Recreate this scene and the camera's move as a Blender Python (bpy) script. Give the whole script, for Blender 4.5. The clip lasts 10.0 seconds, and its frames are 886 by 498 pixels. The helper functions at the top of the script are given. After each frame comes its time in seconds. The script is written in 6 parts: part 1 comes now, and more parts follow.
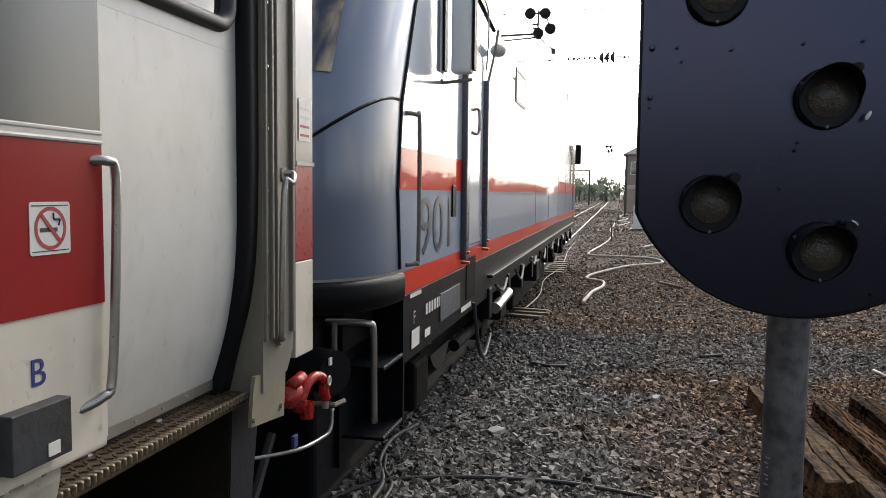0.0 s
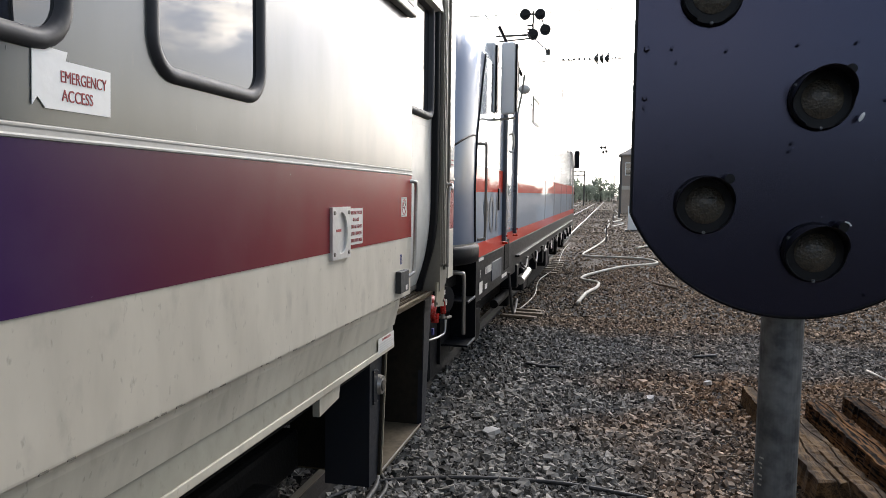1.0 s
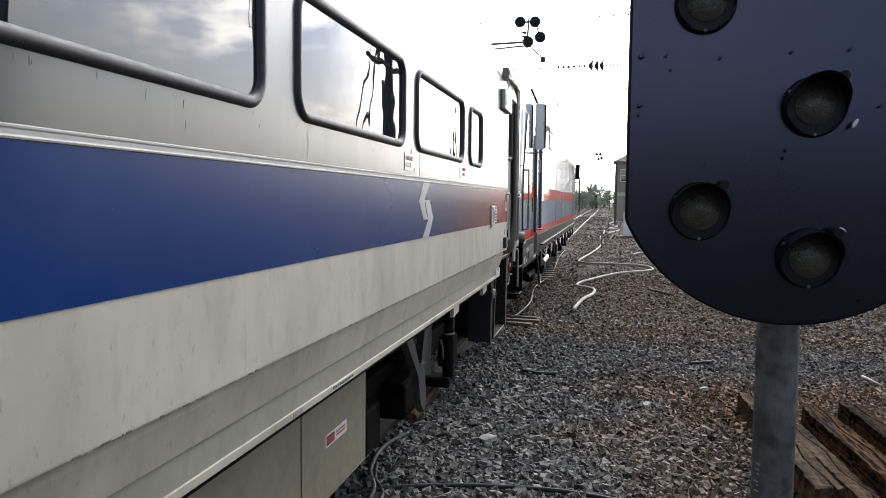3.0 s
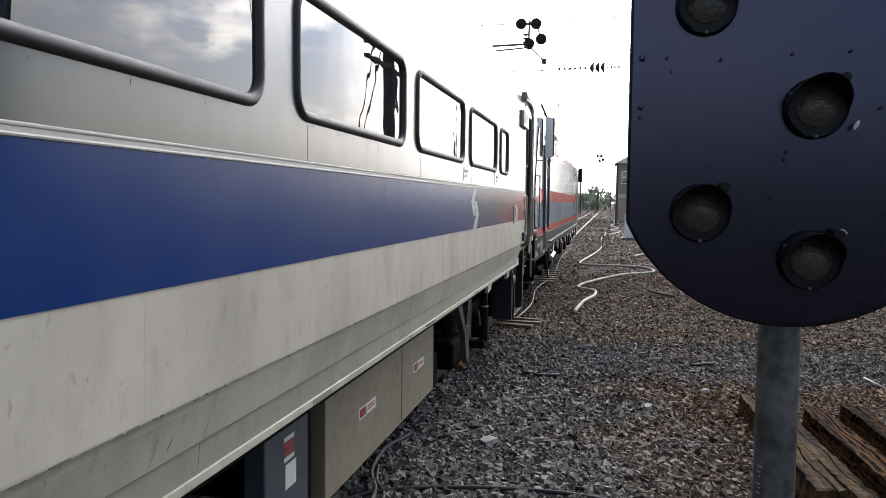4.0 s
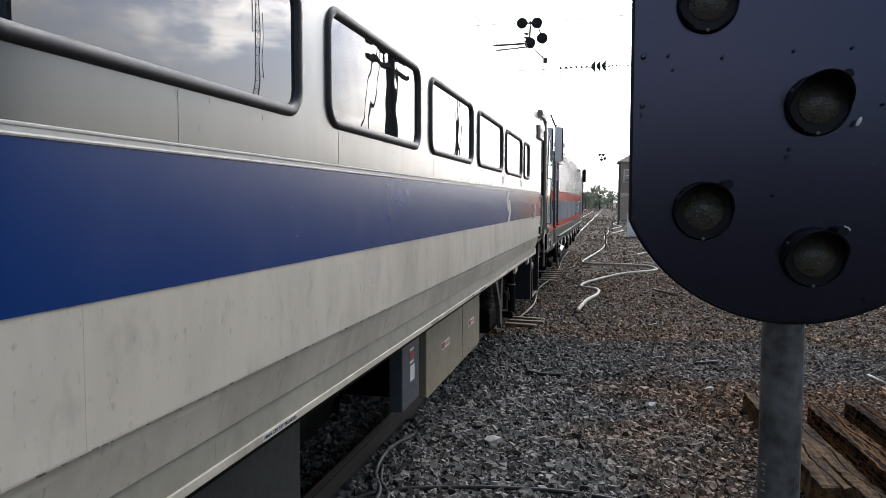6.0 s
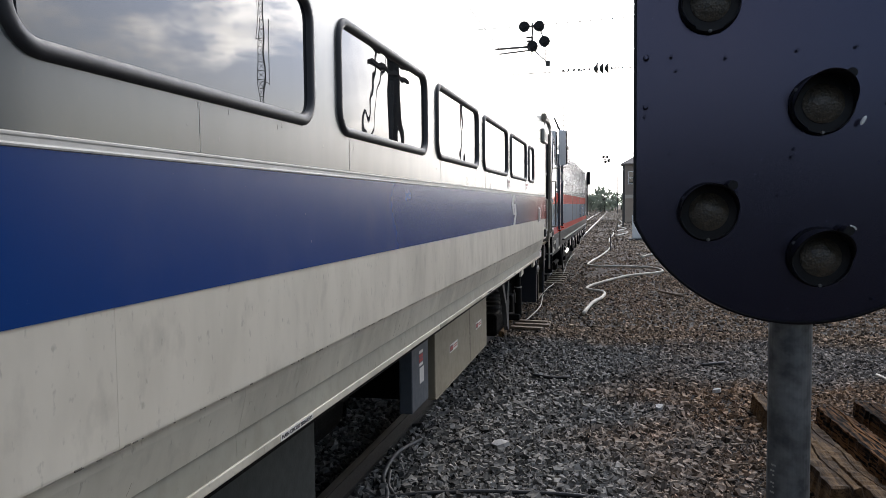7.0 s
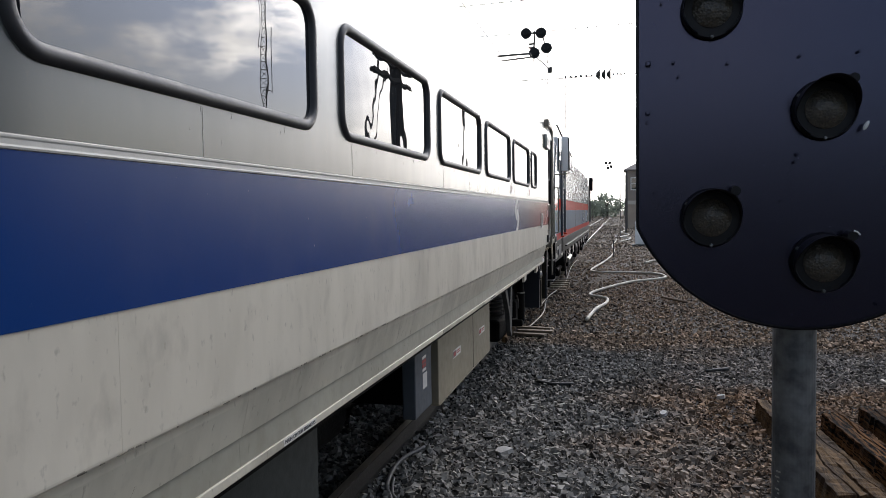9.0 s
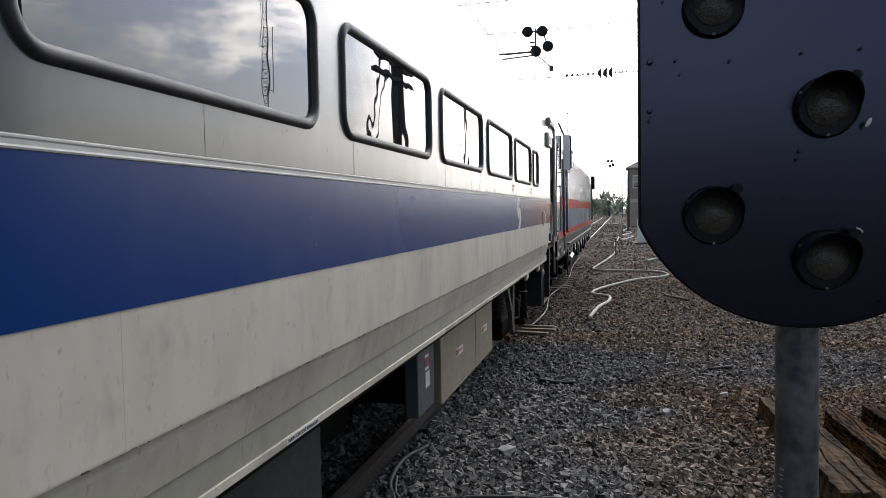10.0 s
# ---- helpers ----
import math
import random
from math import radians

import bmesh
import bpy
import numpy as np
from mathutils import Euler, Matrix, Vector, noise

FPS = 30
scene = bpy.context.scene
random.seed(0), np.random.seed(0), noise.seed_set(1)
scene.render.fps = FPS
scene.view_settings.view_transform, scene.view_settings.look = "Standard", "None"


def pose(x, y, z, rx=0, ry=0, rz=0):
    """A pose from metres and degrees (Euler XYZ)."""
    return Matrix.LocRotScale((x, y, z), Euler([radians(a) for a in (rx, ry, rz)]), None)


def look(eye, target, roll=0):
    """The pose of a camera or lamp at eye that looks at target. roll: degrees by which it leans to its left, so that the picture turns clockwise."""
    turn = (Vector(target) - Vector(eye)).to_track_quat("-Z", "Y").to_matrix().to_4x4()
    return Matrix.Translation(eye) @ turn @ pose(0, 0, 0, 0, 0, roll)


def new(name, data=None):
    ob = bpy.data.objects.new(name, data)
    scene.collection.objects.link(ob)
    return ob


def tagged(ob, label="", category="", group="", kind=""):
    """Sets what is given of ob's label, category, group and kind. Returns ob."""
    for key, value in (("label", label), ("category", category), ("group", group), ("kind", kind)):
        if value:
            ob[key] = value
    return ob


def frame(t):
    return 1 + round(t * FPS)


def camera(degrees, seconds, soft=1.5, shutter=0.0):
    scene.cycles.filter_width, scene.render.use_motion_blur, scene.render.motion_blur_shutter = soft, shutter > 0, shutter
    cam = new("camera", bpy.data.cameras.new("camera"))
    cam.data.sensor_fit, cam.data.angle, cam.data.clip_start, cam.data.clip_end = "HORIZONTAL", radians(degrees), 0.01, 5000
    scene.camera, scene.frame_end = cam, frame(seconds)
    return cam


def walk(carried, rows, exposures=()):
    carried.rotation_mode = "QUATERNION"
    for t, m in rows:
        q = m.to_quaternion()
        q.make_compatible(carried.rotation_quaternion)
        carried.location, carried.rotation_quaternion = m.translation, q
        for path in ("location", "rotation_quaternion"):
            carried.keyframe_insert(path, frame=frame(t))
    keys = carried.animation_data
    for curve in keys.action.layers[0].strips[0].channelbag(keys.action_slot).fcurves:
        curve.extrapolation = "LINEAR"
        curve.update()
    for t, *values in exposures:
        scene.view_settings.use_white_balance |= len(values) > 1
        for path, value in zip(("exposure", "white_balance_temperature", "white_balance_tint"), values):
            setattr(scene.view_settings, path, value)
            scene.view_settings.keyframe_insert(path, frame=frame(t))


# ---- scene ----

EYE = (0.0, 0.0, 1.93)      # rail head is z = 0, the train's near side is x = -1.05
TRACK_X = -2.65
cam = camera(61.05, 10.0, soft=0.85)
# seconds, yaw to the left, pitch, lean
GAZE = [
    (0, 12.934, -4.341, 0.649), (0.5, 12.618, -4.403, 0.749), (1, 12.542, -4.293, 0.721),
    (1.5, 12.398, -4.154, 0.793), (2, 12.291, -4.026, 0.647), (2.5, 12.217, -3.883, 0.556),
    (4, 12.317, -3.617, 0.560), (4.5, 12.454, -3.637, 0.167), (5, 12.466, -3.634, 0.094),
    (5.5, 12.474, -3.715, 0.270), (7, 12.890, -3.295, -0.620), (7.5, 13.139, -3.267, -0.766),
    (8, 12.832, -2.988, -0.814), (8.5, 12.920, -2.692, -0.803), (9, 13.101, -2.788, -0.821),
    (9.5, 13.187, -2.874, -0.949), (10, 13.264, -2.874, -1.045),
]
walk(cam, [(t, pose(*EYE, 90 + p, 0, y) @ pose(0, 0, 0, 0, 0, r)) for t, y, p, r in GAZE],
     exposures=[(0.0, 0.18, 7350, 12), (1.0, 0.26, 7080, 12), (2.5, 0.19, 6780, 12), (5.0, -0.03, 6740, 12), (7.0, -0.09, 6720, 12), (8.5, -0.14, 6720, 12), (10.0, -0.28, 6720, 12)])

# ---- sky and sun ----
SUN_EL, SUN_AZ = 40.0, 16.0     # azimuth from +Y towards +X
sun_dir = Vector((math.sin(radians(SUN_AZ)) * math.cos(radians(SUN_EL)),
                  math.cos(radians(SUN_AZ)) * math.cos(radians(SUN_EL)), math.sin(radians(SUN_EL))))
world = bpy.data.worlds.new("sky")
scene.world = world
world.use_nodes = True
wn, wl = world.node_tree.nodes, world.node_tree.links
wn.clear()
w_out = wn.new("ShaderNodeOutputWorld")
w_sky = wn.new("ShaderNodeTexSky")
w_sky.sky_type, w_sky.sun_disc = "NISHITA", False
w_sky.sun_elevation, w_sky.sun_rotation = radians(SUN_EL), radians(SUN_AZ)
w_sky.air_density, w_sky.dust_density = 1.0, 2.0
w_coord = wn.new("ShaderNodeTexCoord")
w_map = wn.new("ShaderNodeMapping")
w_map.inputs["Scale"].default_value = (1.0, 1.0, 2.4)
w_noise = wn.new("ShaderNodeTexNoise")
w_noise.inputs["Scale"].default_value = 3.4
w_noise.inputs["Detail"].default_value = 11.0
w_noise.inputs["Roughness"].default_value = 0.60
w_ramp = wn.new("ShaderNodeMapRange")
w_ramp.interpolation_type = "SMOOTHSTEP"
w_ramp.inputs["From Min"].default_value, w_ramp.inputs["From Max"].default_value = 0.50, 0.66
w_dot = wn.new("ShaderNodeVectorMath")
w_dot.operation = "DOT_PRODUCT"
w_dot.inputs[1].default_value = sun_dir
w_glow = wn.new("ShaderNodeMapRange")       # towards the veiled sun
w_glow.interpolation_type = "SMOOTHSTEP"
w_glow.inputs["From Min"].default_value, w_glow.inputs["From Max"].default_value = 0.76, 1.0
w_shade = wn.new("ShaderNodeTexNoise")      # grey undersides
w_shade.inputs["Scale"].default_value, w_shade.inputs["Detail"].default_value = 7.0, 8.0
w_shr = wn.new("ShaderNodeMapRange")
w_shr.inputs["From Min"].default_value, w_shr.inputs["From Max"].default_value = 0.35, 0.65
w_shr.inputs["To Min"].default_value, w_shr.inputs["To Max"].default_value = 0.65, 1.15
w_bright = wn.new("ShaderNodeMapRange")
w_bright.inputs["To Min"].default_value, w_bright.inputs["To Max"].default_value = 1.25, 12.0
w_mul = wn.new("ShaderNodeMath")
w_mul.operation = "MULTIPLY"
w_cloud = wn.new("ShaderNodeBackground")
w_cloud.inputs["Color"].default_value = (1.0, 0.985, 0.96, 1)
w_blue = wn.new("ShaderNodeBackground")
w_blue.inputs["Strength"].default_value = 0.19
w_haze = wn.new("ShaderNodeBackground")
w_haze.inputs["Color"].default_value = (0.53, 0.69, 1.0, 1)
w_haze.inputs["Strength"].default_value = 3.5
w_clear = wn.new("ShaderNodeMixShader")
w_mix = wn.new("ShaderNodeMixShader")
wl.new(w_coord.outputs["Generated"], w_map.inputs["Vector"])
wl.new(w_map.outputs["Vector"], w_noise.inputs["Vector"])
wl.new(w_map.outputs["Vector"], w_shade.inputs["Vector"])
wl.new(w_noise.outputs["Fac"], w_ramp.inputs["Value"])
wl.new(w_coord.outputs["Generated"], w_dot.inputs[0])
wl.new(w_dot.outputs["Value"], w_glow.inputs["Value"])
wl.new(w_glow.outputs["Result"], w_bright.inputs["Value"])
wl.new(w_shade.outputs["Fac"], w_shr.inputs["Value"])
wl.new(w_bright.outputs["Result"], w_mul.inputs[0])
wl.new(w_shr.outputs["Result"], w_mul.inputs[1])
w_add = wn.new("ShaderNodeMath")
w_add.operation = "MULTIPLY_ADD"
w_add.inputs[1].default_value = 2.2
wl.new(w_mul.outputs["Value"], w_add.inputs[2])
wl.new(w_add.outputs["Value"], w_cloud.inputs["Strength"])
wl.new(w_sky.outputs["Color"], w_blue.inputs["Color"])
wl.new(w_glow.outputs["Result"], w_clear.inputs["Fac"])
wl.new(w_blue.outputs["Background"], w_clear.inputs[1])
wl.new(w_haze.outputs["Background"], w_clear.inputs[2])
w_low = wn.new("ShaderNodeVectorMath")      # bright cloud bank low over the end of the line
w_low.operation = "DOT_PRODUCT"
w_low.inputs[1].default_value = Vector((0.06, 1.0, 0.13)).normalized()
w_bank = wn.new("ShaderNodeMapRange")
w_bank.interpolation_type = "SMOOTHSTEP"
w_bank.inputs["From Min"].default_value, w_bank.inputs["From Max"].default_value = 0.945, 0.985
w_max = wn.new("ShaderNodeMath")
w_max.operation = "MAXIMUM"
wl.new(w_coord.outputs["Generated"], w_low.inputs[0])
wl.new(w_low.outputs["Value"], w_bank.inputs["Value"])
wl.new(w_ramp.outputs["Result"], w_max.inputs[0])
wl.new(w_bank.outputs["Result"], w_max.inputs[1])
wl.new(w_bank.outputs["Result"], w_add.inputs[0])
wl.new(w_max.outputs["Value"], w_mix.inputs["Fac"])
wl.new(w_clear.outputs["Shader"], w_mix.inputs[1])
wl.new(w_cloud.outputs["Background"], w_mix.inputs[2])
wl.new(w_mix.outputs["Shader"], w_out.inputs["Surface"])

sun = new("sun", bpy.data.lights.new("sun", "SUN"))
sun.data.energy, sun.data.angle, sun.data.color = 1.2, radians(12), (1.0, 0.95, 0.88)
sun.matrix_world = look(sun_dir * 50, (0, 0, 0))


# ---- materials ----
def surf(name, col, col2=None, rough=0.5, metal=0.0, big=1.5, fine=40.0, amount=0.35, bump=0.1, bump_scale=80.0,
         stretch=(1, 1, 1), coat=0.0, ior=1.5, island=0.0, rough_var=0.12, obj_random=0.0, specks=0.0, tint=None, coat_ior=1.5, coat_rough=0.06):
    """A surface with two scales of colour change, fine relief and uneven gloss."""
    m = bpy.data.materials.new(name)
    m.use_nodes = True
    n, l = m.node_tree.nodes, m.node_tree.links
    b = n["Principled BSDF"]
    tc = n.new("ShaderNodeTexCoord")
    mp = n.new("ShaderNodeMapping")
    mp.inputs["Scale"].default_value = stretch
    l.new(tc.outputs["Object"], mp.inputs["Vector"])

    def tex(scale, detail=4.0):
        t = n.new("ShaderNodeTexNoise")
        t.inputs["Scale"].default_value, t.inputs["Detail"].default_value = scale, detail
        l.new(mp.outputs["Vector"], t.inputs["Vector"])
        return t.outputs["Fac"]

    def ramp(src, a, c):
        r = n.new("ShaderNodeMapRange")
        r.inputs["From Min"].default_value, r.inputs["From Max"].default_value = a, c
        l.new(src, r.inputs["Value"])
        return r.outputs["Result"]
    col2 = col2 or tuple(c * 0.6 for c in col)
    f1, f2 = tex(big), tex(fine, 6.0)
    mix = n.new("ShaderNodeMix")
    mix.data_type = "RGBA"
    mix.inputs["A"].default_value, mix.inputs["B"].default_value = (*col, 1), (*col2, 1)
    add = n.new("ShaderNodeMath")
    add.operation = "MULTIPLY_ADD"
    l.new(ramp(f1, 0.38, 0.68), add.inputs[0])
    add.inputs[1].default_value = amount
    mul = n.new("ShaderNodeMath")
    mul.operation = "MULTIPLY"
    l.new(ramp(f2, 0.42, 0.75), mul.inputs[0])
    mul.inputs[1].default_value = amount * 0.8
    l.new(mul.outputs[0], add.inputs[2])
    l.new(add.outputs[0], mix.inputs["Factor"])
    out = mix.outputs["Result"]
    if specks:
        # small scuffs, and grime run down in streaks
        sk = n.new("ShaderNodeMapping")
        sk.inputs["Scale"].default_value = (1, 1, 0.55)
        l.new(tc.outputs["Object"], sk.inputs["Vector"])
        for scale, lo, hi, k in ((48.0, 0.63, 0.74, 0.5), (13.0, 0.58, 0.76, 0.36), (2.3, 0.50, 0.80, 0.5)):
            t = n.new("ShaderNodeTexNoise")
            t.inputs["Scale"].default_value, t.inputs["Detail"].default_value = scale, 5.0
            l.new(sk.outputs["Vector"], t.inputs["Vector"])
            r = n.new("ShaderNodeMapRange")
            r.inputs["From Min"].default_value, r.inputs["From Max"].default_value = lo, hi
            r.inputs["To Max"].default_value = k * specks
            l.new(t.outputs["Fac"], r.inputs["Value"])
            mk = n.new("ShaderNodeMix")
            mk.data_type = "RGBA"
            mk.inputs["B"].default_value = (0.13, 0.115, 0.09, 1)
            l.new(r.outputs["Result"], mk.inputs["Factor"])
            l.new(out, mk.inputs["A"])
            out = mk.outputs["Result"]
    if island or obj_random:
        hs = n.new("ShaderNodeHueSaturation")
        if island:
            rnd = n.new("ShaderNodeNewGeometry").outputs["Random Per Island"]
        else:
            rnd = n.new("ShaderNodeObjectInfo").outputs["Random"]
        k = island or obj_random
        mr = n.new("ShaderNodeMapRange")
        mr.inputs["To Min"].default_value, mr.inputs["To Max"].default_value = 1 - k, 1 + k
        l.new(rnd, mr.inputs["Value"])
        l.new(mr.outputs["Result"], hs.inputs["Value"])
        l.new(out, hs.inputs["Color"])
        out = hs.outputs["Color"]
    l.new(out, b.inputs["Base Color"])
    rr = n.new("ShaderNodeMapRange")
    rr.inputs["To Min"].default_value, rr.inputs["To Max"].default_value = max(rough - rough_var, 0.01), min(rough + rough_var, 1)
    l.new(f2, rr.inputs["Value"])
    l.new(rr.outputs["Result"], b.inputs["Roughness"])
    b.inputs["Metallic"].default_value, b.inputs["IOR"].default_value = metal, ior
    b.inputs["Coat Weight"].default_value, b.inputs["Coat Roughness"].default_value = coat, coat_rough
    b.inputs["Coat IOR"].default_value = coat_ior
    if tint:
        b.inputs["Specular Tint"].default_value = (*tint, 1)
    if bump:
        bp = n.new("ShaderNodeBump")
        bp.inputs["Strength"].default_value, bp.inputs["Distance"].default_value = bump, 0.01
        l.new(tex(bump_scale), bp.inputs["Height"])
        l.new(bp.outputs["Normal"], b.inputs["Normal"])
    return m


def fade_paint(name, stops, axis_scale, rough=0.27):
    """Glossy paint whose colour fades along the coach (object Y)."""
    m = surf(name, (0.1, 0.1, 0.1), rough=rough, coat=0.0, bump=0.0, bump_scale=6, rough_var=0.008, ior=1.32, tint=(0.74, 0.88, 1.0))
    n, l = m.node_tree.nodes, m.node_tree.links
    tc = n.new("ShaderNodeTexCoord")
    sp = n.new("ShaderNodeSeparateXYZ")
    l.new(tc.outputs["Object"], sp.inputs[0])
    mr = n.new("ShaderNodeMapRange")
    mr.inputs["From Min"].default_value, mr.inputs["From Max"].default_value = axis_scale
    l.new(sp.outputs["Y"], mr.inputs["Value"])
    cr = n.new("ShaderNodeValToRGB")
    while len(cr.color_ramp.elements) < len(stops):
        cr.color_ramp.elements.new(0.5)
    for e, (p, c) in zip(cr.color_ramp.elements, stops):
        e.position, e.color = p, (*c, 1)
    l.new(mr.outputs["Result"], cr.inputs["Fac"])
    dirt = n.new("ShaderNodeTexNoise")
    dirt.inputs["Scale"].default_value, dirt.inputs["Detail"].default_value = 3.0, 8.0
    l.new(tc.outputs["Object"], dirt.inputs["Vector"])
    dm = n.new("ShaderNodeMapRange")
    dm.inputs["From Min"].default_value, dm.inputs["From Max"].default_value = 0.45, 0.8
    dm.inputs["To Max"].default_value = 0.05
    l.new(dirt.outputs["Fac"], dm.inputs["Value"])
    mx = n.new("ShaderNodeMix")
    mx.data_type = "RGBA"
    mx.inputs["B"].default_value = (0.3, 0.29, 0.27, 1)
    l.new(dm.outputs["Result"], mx.inputs["Factor"])
    l.new(cr.outputs["Color"], mx.inputs["A"])
    l.new(mx.outputs["Result"], n["Principled BSDF"].inputs["Base Color"])
    return m


def glass_dark(name, wave=0.02):
    m = bpy.data.materials.new(name)
    m.use_nodes = True
    n, l = m.node_tree.nodes, m.node_tree.links
    b = n["Principled BSDF"]
    b.inputs["Base Color"].default_value = (0.012, 0.014, 0.016, 1)
    b.inputs["Roughness"].default_value, b.inputs["IOR"].default_value = 0.01, 2.0
    tc, t, bp = n.new("ShaderNodeTexCoord"), n.new("ShaderNodeTexNoise"), n.new("ShaderNodeBump")
    t.inputs["Scale"].default_value, t.inputs["Detail"].default_value = 5.0, 1.0
    bp.inputs["Strength"].default_value, bp.inputs["Distance"].default_value = wave, 0.02
    l.new(tc.outputs["Object"], t.inputs["Vector"])
    l.new(t.outputs["Fac"], bp.inputs["Height"])
    l.new(bp.outputs["Normal"], b.inputs["Normal"])
    return m


M = {}
M["white"] = surf("white_paint_dirty", (0.59, 0.545, 0.455), (0.37, 0.34, 0.275), rough=0.40, big=0.9, fine=9, amount=0.4,
                  bump=0.02, bump_scale=12, stretch=(1, 1, 0.35), coat=0.1, specks=0.75)
M["cream"] = surf("cream_skirt_paint", (0.55, 0.51, 0.415), (0.33, 0.30, 0.235), rough=0.5, big=1.2, fine=12, amount=0.45,
                  bump=0.03, bump_scale=14, stretch=(1, 1, 0.4), specks=0.9)
M["olive"] = surf("grey_green_skirt_paint", (0.30, 0.287, 0.23), (0.20, 0.185, 0.15), rough=0.55, big=1.5, fine=15, amount=0.4, bump=0.03, specks=0.8)
M["silver"] = surf("silver_side_paint", (0.084, 0.095, 0.092), (0.062, 0.069, 0.066), rough=0.42, metal=0.0, big=0.8, fine=7, amount=0.4,
                   bump=0.01, bump_scale=4, stretch=(1, 1, 0.3), coat=1.0, specks=0.3, ior=1.2, coat_ior=1.7, coat_rough=0.20)
M["roof"] = surf("coach_roof_paint", (0.78, 0.75, 0.68), (0.62, 0.59, 0.52), rough=0.35, bump=0.01, bump_scale=6, coat=0.6)
M["stripe"] = fade_paint("red_to_blue_stripe", [(0.0, (0.0008, 0.030, 0.150)), (0.254, (0.001, 0.029, 0.145)), (0.42, (0.010, 0.018, 0.090)), (0.525, (0.036, 0.010, 0.058)),
                                               (0.61, (0.085, 0.012, 0.032)), (0.73, (0.15, 0.016, 0.022)), (1.0, (0.29, 0.019, 0.016))], (-4.5, 1.4))
M["red"] = surf("red_end_paint", (0.30, 0.02, 0.02), (0.22, 0.02, 0.02), rough=0.3, coat=0.4, bump=0.02, bump_scale=8)
M["trim"] = surf("pale_belt_trim", (0.46, 0.445, 0.40), (0.31, 0.295, 0.26), rough=0.5, fine=30, bump=0.05)
M["rubber"] = surf("black_rubber", (0.030, 0.030, 0.034), (0.05, 0.05, 0.05), rough=0.5, bump=0.05, ior=1.4)
M["seal"] = surf("dull_black_seal", (0.006, 0.006, 0.007), (0.012, 0.012, 0.012), rough=0.55, bump=0.05, ior=1.25)
M["glass"] = glass_dark("tinted_coach_glass", 0.03)
M["door"] = surf("white_door_paint", (0.58, 0.57, 0.53), (0.45, 0.43, 0.39), rough=0.35, big=1.0, fine=10, amount=0.35, bump=0.02, bump_scale=8, coat=0.2, specks=0.4)
M["column"] = surf("grey_door_post_paint", (0.165, 0.15, 0.125), (0.22, 0.20, 0.16), rough=0.42, big=4, fine=30, amount=0.5, bump=0.06, ior=1.4)
M["steel"] = surf("brushed_steel", (0.42, 0.41, 0.39), (0.24, 0.23, 0.21), rough=0.32, metal=0.9, big=6, fine=60, bump=0.05)
M["tread"] = surf("worn_tread_plate", (0.13, 0.095, 0.058), (0.04, 0.027, 0.016), rough=0.45, metal=0.5, big=9, fine=60, amount=0.75, bump=0.3, bump_scale=120)
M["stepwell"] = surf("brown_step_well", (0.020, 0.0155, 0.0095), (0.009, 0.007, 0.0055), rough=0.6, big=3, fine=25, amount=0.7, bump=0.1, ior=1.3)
M["blueblack"] = surf("blue_black_frame_paint", (0.010, 0.012, 0.018), (0.018, 0.018, 0.017), rough=0.5, big=4, fine=30, bump=0.1, ior=1.35)
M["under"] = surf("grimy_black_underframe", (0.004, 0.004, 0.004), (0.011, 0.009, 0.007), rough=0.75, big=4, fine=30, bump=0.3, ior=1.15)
M["beige"] = surf("beige_equipment_box", (0.215, 0.186, 0.130), (0.145, 0.122, 0.084), rough=0.55, big=2, fine=18, amount=0.4, bump=0.05, specks=0.3)
M["bluebox"] = surf("blue_grey_equipment_box", (0.052, 0.064, 0.078), (0.034, 0.038, 0.043), rough=0.5, big=3, fine=20, bump=0.05)
M["greenbox"] = surf("dark_green_grey_box", (0.028, 0.033, 0.031), (0.015, 0.017, 0.016), rough=0.55, big=2, fine=20, bump=0.08, ior=1.35)
M["drip"] = surf("grey_drip_stain", (0.10, 0.105, 0.10), (0.07, 0.07, 0.07), rough=0.5, bump=0)
M["bogie_grey"] = surf("grimy_dark_grey_steel", (0.040, 0.043, 0.046), (0.016, 0.016, 0.016), rough=0.5, big=4, fine=30, amount=0.6, bump=0.1, ior=1.4)
M["bright_worn"] = surf("bright_worn_nosing", (0.50, 0.44, 0.34), (0.16, 0.12, 0.07), rough=0.35, metal=0.8, big=14, fine=70, amount=0.8, bump=0.15)
M["well_floor"] = surf("dusty_step_floor", (0.10, 0.08, 0.05), (0.045, 0.035, 0.024), rough=0.8, big=5, fine=30, amount=0.6, bump=0.1, ior=1.3)
M["ink_faded"] = surf("faded_red_ink", (0.42, 0.20, 0.18), (0.5, 0.36, 0.33), rough=0.6, bump=0)
M["label"] = surf("white_label", (0.62, 0.60, 0.56), (0.45, 0.43, 0.4), rough=0.5, bump=0)
M["ink_red"] = surf("red_ink", (0.34, 0.03, 0.03), rough=0.5, bump=0)
M["ink_blue"] = surf("blue_ink", (0.02, 0.03, 0.16), rough=0.5, bump=0)
M["ink_black"] = surf("black_ink", (0.02, 0.02, 0.02), rough=0.5, bump=0)
M["logo"] = surf("pale_grey_emblem", (0.46, 0.46, 0.44), (0.34, 0.34, 0.33), rough=0.4, bump=0.02)
M["l_blue"] = surf("loco_blue_grey_paint", (0.14, 0.178, 0.25), (0.115, 0.15, 0.21), rough=0.30, metal=0.1, big=0.7, fine=6, amount=0.25,
                   bump=0.002, bump_scale=3, coat=0.7, coat_rough=0.06, rough_var=0.05)
